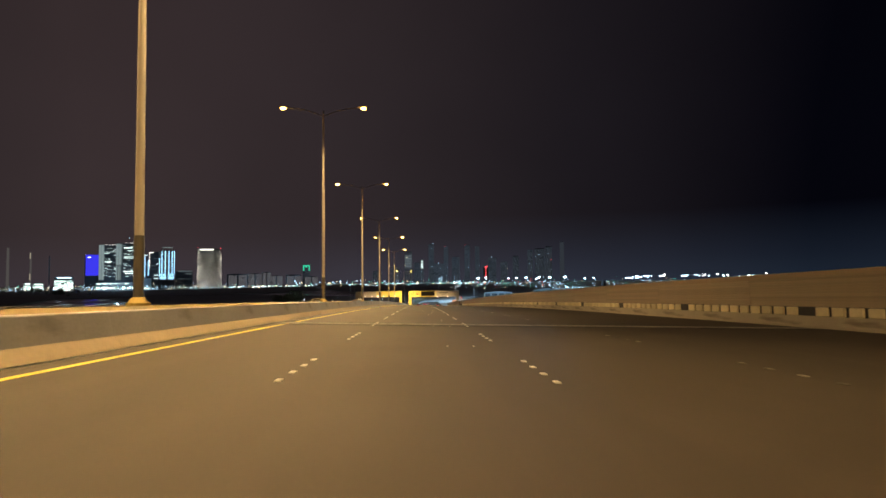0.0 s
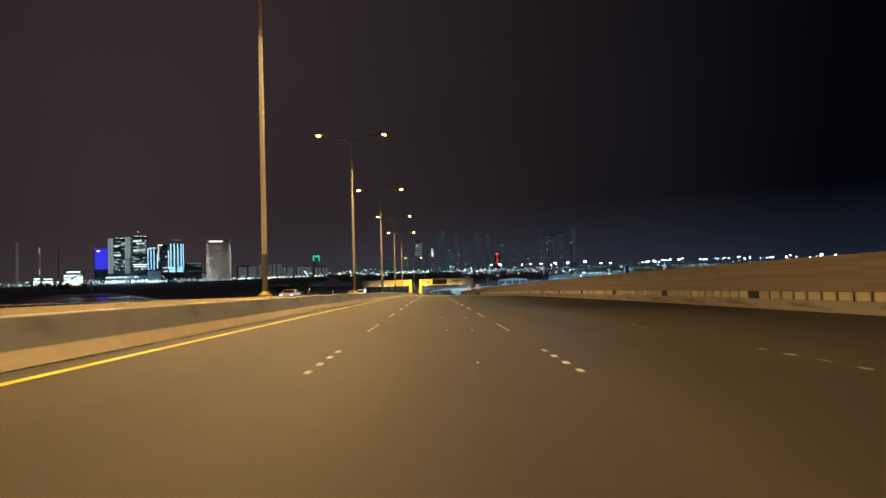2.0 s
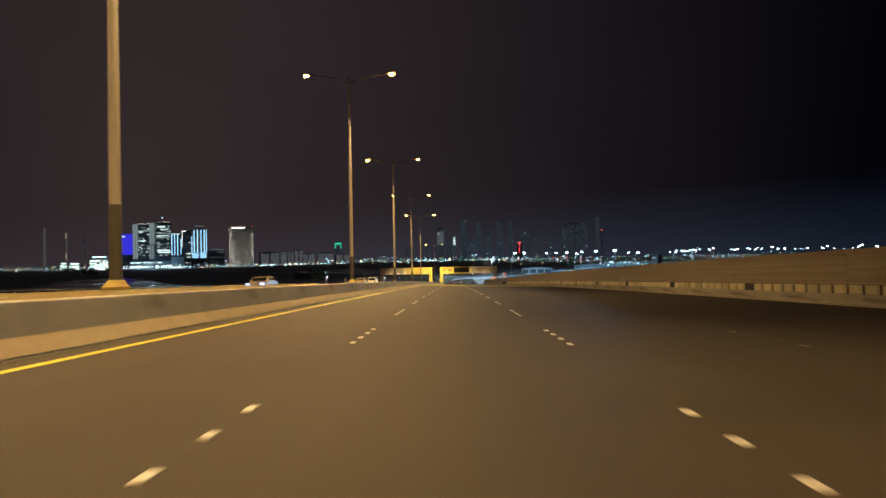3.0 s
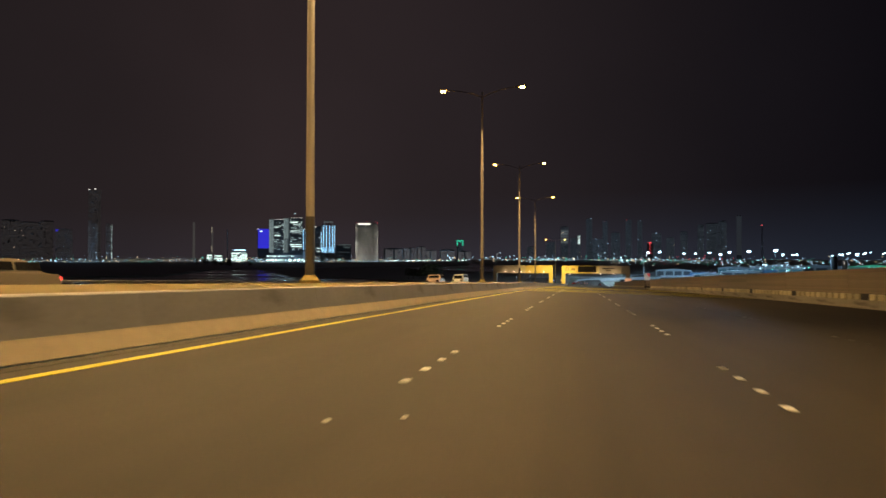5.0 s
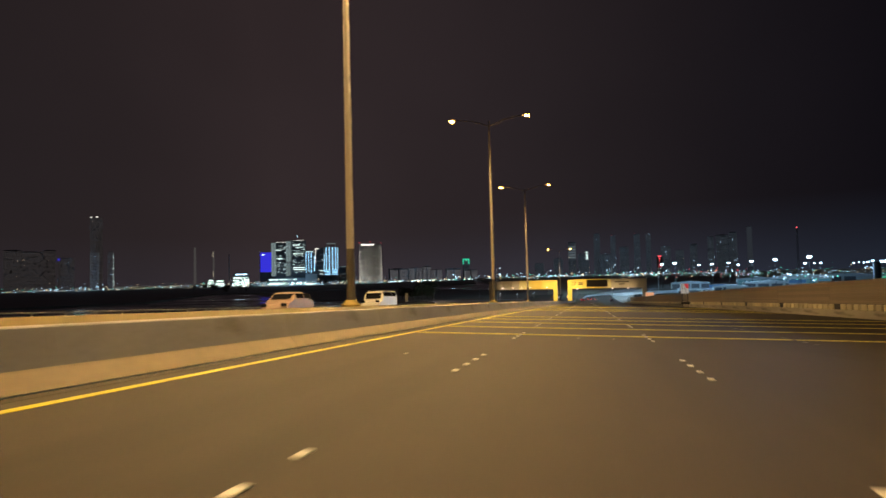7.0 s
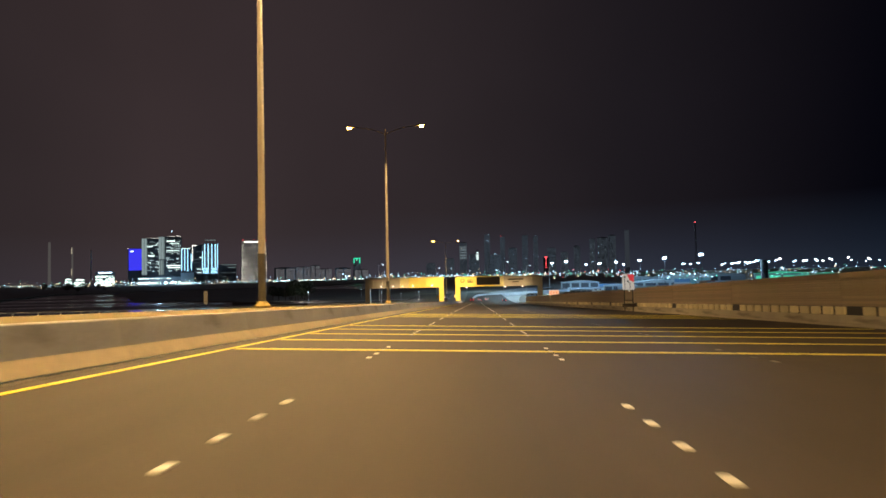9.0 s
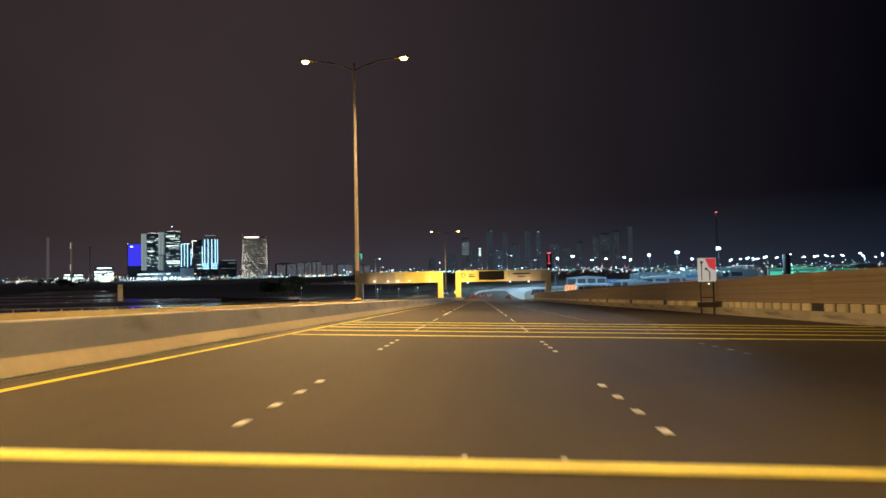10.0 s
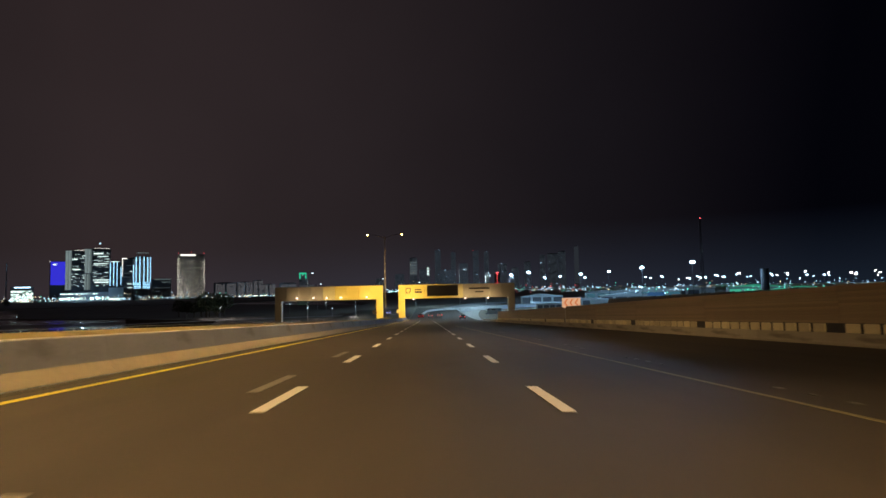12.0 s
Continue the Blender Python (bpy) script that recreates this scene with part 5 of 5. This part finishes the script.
ball(bm, 0, 0, 37.3, 0.30)
part("top_lamp", bm, L_REDSMALL, b)

# road and lamps beyond the toll gate
bm = bmesh.new()
rows = []
for i in range(40):
    t = i / 39
    y = 470 + 330 * t
    xm = 6 + 55 * t ** 2.0
    rows.append([bm.verts.new((xm + dx, y, LAND + 0.35)) for dx in (-16, -8, 0, 8, 16)])
for a, c in zip(rows, rows[1:]):
    for j in range(4):
        bm.faces.new((a[j], a[j + 1], c[j + 1], c[j]))
tagged(part("road_lower", bm, M_LOWROAD), "pale floodlit road bending away beyond the toll gate", "road", kind="structure")


# low wall along the bend of the ramp
ramp = thing("ramp_wall", "low pale concrete wall curving along the ramp", "wall")
ramp["kind"] = "structure"
bm = bmesh.new()
prism(bm, ((-0.22, -1.2), (-0.14, 0.9), (0.14, 0.9), (0.22, -1.2)), 0.0, 6.0)
rw_mesh = mesh_of("wall_segment", bm, M_CONCRETE)
px, py, head = -2.6, 492.0, 2.0
for k in range(40):
    piece("wall_segment", rw_mesh, ramp, Matrix.Translation((px, py, surf(min(px, 16.0), min(py, 616.0)))) @ Matrix.Rotation(radians(-head), 4, "Z"))
    px, py = px + 5.95 * math.sin(radians(head)), py + 5.95 * math.cos(radians(head))
    head += 0.1 if k < 9 else (4.4 if k < 17 else 0.4)


def single_lamp(x, y, h, lit):
    root = thing("lamp_post", "single-arm lamp post with a cold white lamp", "street lamp", "lamp posts beyond the gate", Matrix.Translation((x, y, LAND + 0.2)))
    bm = bmesh.new()
    rod(bm, (0, 0, 0), (0, 0, h), 0.16, 0.08, 8)
    part("shaft", bm, M_GALV, root)
    bm = bmesh.new()
    rod(bm, (0, 0, h - 0.1), (2.2, 0, h + 0.3), 0.06, 0.05, 6)
    part("arm", bm, M_GALV, root)
    bm = bmesh.new()
    box(bm, 2.5, 0, h + 0.2, 0.9, 0.4, 0.25, 0.06)
    part("lamp_head", bm, L_POST, root)
    if lit:
        lamp_light("lamp_light", "POINT", 21000, (0.55, 0.86, 1.0), Matrix.Translation((2.5, 0, h - 0.4)), 0.3, root)


for x, y, h, lit in ((-60, 560, 22, False), (-30, 640, 20, False), (16, 545, 22, True), (34, 600, 20, True), (60, 690, 20, True), (-8, 700, 18, True), (-80, 700, 18, False)):
    single_lamp(x, y, h, lit)


# park beyond the oncoming carriageway: a service road and low lamp posts
bm = bmesh.new()
rows = []
for i in range(16):
    t = i / 15
    xc, yc = -150 + 132 * t, 520 + 62 * t + 14 * math.sin(3.1 * t)
    rows.append([bm.verts.new((xc - 2 * d / 5, yc + d, LAND + 0.06)) for d in (-4.5, 0, 4.5)])
for a, c in zip(rows, rows[1:]):
    for j in range(2):
        bm.faces.new((a[j], a[j + 1], c[j + 1], c[j]))
bmesh.ops.recalc_face_normals(bm, faces=bm.faces[:])
tagged(part("road_service", bm, M_LOWROAD), "pale narrow service road on the dark shore", "road", kind="structure")


def park_lamp(x, y, lit):
    root = thing("park_lamp", "low lamp post with a small white lamp on the shore", "street lamp", "park lamps", Matrix.Translation((x, y, LAND)))
    bm = bmesh.new()
    rod(bm, (0, 0, 0), (0, 0, 5.7), 0.09, 0.06, 8)
    part("shaft", bm, M_GALV, root)
    bm = bmesh.new()
    rod(bm, (0, 0, 5.7), (0, 0, 6.05), 0.12, 0.20, 8)
    part("lantern", bm, L_POST, root)
    bm = bmesh.new()
    rod(bm, (0, 0, 6.05), (0, 0, 6.2), 0.26, 0.08, 8)
    part("cap", bm, M_DARKSTEEL, root)
    if lit:
        lamp_light("lamp_light", "POINT", 2600, (0.95, 0.86, 0.80), Matrix.Translation((0, -0.9, 5.9)), 0.2, root)


for x, y, lit in ((-84.3, 628.8, False), (-53.4, 526.8, True), (-67.6, 662.2, False), (-41.2, 518.4, False), (-47.8, 660.7, False), (-33.0, 536.0, True), (-108.5, 574.9, True)):
    park_lamp(x, y, lit)


car("van", (0.74, 0.75, 0.76), 84.0, 622.0, True, "white high-roofed van parked in the lit yard", False, 2.1, 8.5, True, LAND, 70)
car("van", (0.70, 0.72, 0.74), 74.0, 640.0, True, "white high-roofed van parked in the lit yard", False, 1.9, 8.0, True, LAND, 95)
car("van", (0.12, 0.13, 0.15), 33.0, 553.0, True, "dark box van parked beside the ramp", False, 2.2, 8.0, True, LAND, 80)


# ------------------------------------------------------------------ trees on the shore and the spit
def tree(x, y, z, h, seed):
    r = random.Random(seed)
    root = thing("tree", "dark broad-crowned tree on the shore", "tree", "shore trees", Matrix.Translation((x, y, z)))
    bm = bmesh.new()
    rod(bm, (0, 0, -0.2), (0.1, 0, h * 0.45), h * 0.035, h * 0.02, 7)
    for k in range(5):
        an = r.uniform(0, 6.28)
        rod(bm, (0, 0, h * r.uniform(0.25, 0.42)), (math.cos(an) * h * 0.28, math.sin(an) * h * 0.28, h * r.uniform(0.55, 0.75)), h * 0.015, h * 0.006, 5)
    part("trunk", bm, M_BARK, root)
    bm = bmesh.new()
    for k in range(260):
        an, u = r.uniform(0, 6.28), r.random() ** 0.5
        cz = r.uniform(0.34, 1.0)
        rad = h * 0.42 * u * math.sqrt(max(0.05, 1 - ((cz - 0.6) / 0.45) ** 2))
        s = h * r.uniform(0.025, 0.055)
        c = Vector((math.cos(an) * rad, math.sin(an) * rad, h * cz))
        q = Euler((r.uniform(-1.2, 1.2), r.uniform(-1.2, 1.2), an)).to_matrix()
        vs = [bm.verts.new(c + q @ Vector(p) * s) for p in ((-1, -0.6, 0), (1, -0.6, 0.3), (1.1, 0.6, 0), (-0.9, 0.7, 0.25))]
        bm.faces.new(vs)
    part("crown", bm, M_LEAF, root)


for i in range(13):
    an, q = rnd.uniform(0, 6.28), 15 * math.sqrt(rnd.random())
    tree(-128 + math.cos(an) * q, 608 + math.sin(an) * q, LAND - 0.1, rnd.uniform(9, 16) * (1.15 - q / 40), i)
for i in range(22):
    u = rnd.random()
    tree(-600 - 500 * u + rnd.uniform(-30, 30), 1100 + 620 * u + rnd.uniform(-40, 40), SEA + 1.5, rnd.uniform(8, 15), 40 + i)

# ------------------------------------------------------------------ cast blocks of the right-hand wall
bm = bmesh.new()
box(bm, 0.215, 0, 0.69, 0.11, 0.77, 0.37, 0.03)
block_mesh = mesh_of("cast_block", bm, M_BLOCK)
rest = bmesh.new()
k = 0
y = WALL_Y0 + 0.6
while y < WALL_Y1:
    if k % 12 == 5:
        pass                      # open scupper
    elif 8.0 < y < 325.0:
        piece("cast_block", block_mesh, wall, along(y, 0, TOE_R))
    else:
        box(rest, TOE_R + 0.215, y, surf(TOE_R, y) + 0.69, 0.11, 0.77, 0.37)
    y += 1.02
    k += 1
ob = part("cast_block_rest", rest, M_BLOCK, wall)
ob["kind"] = "stuff"
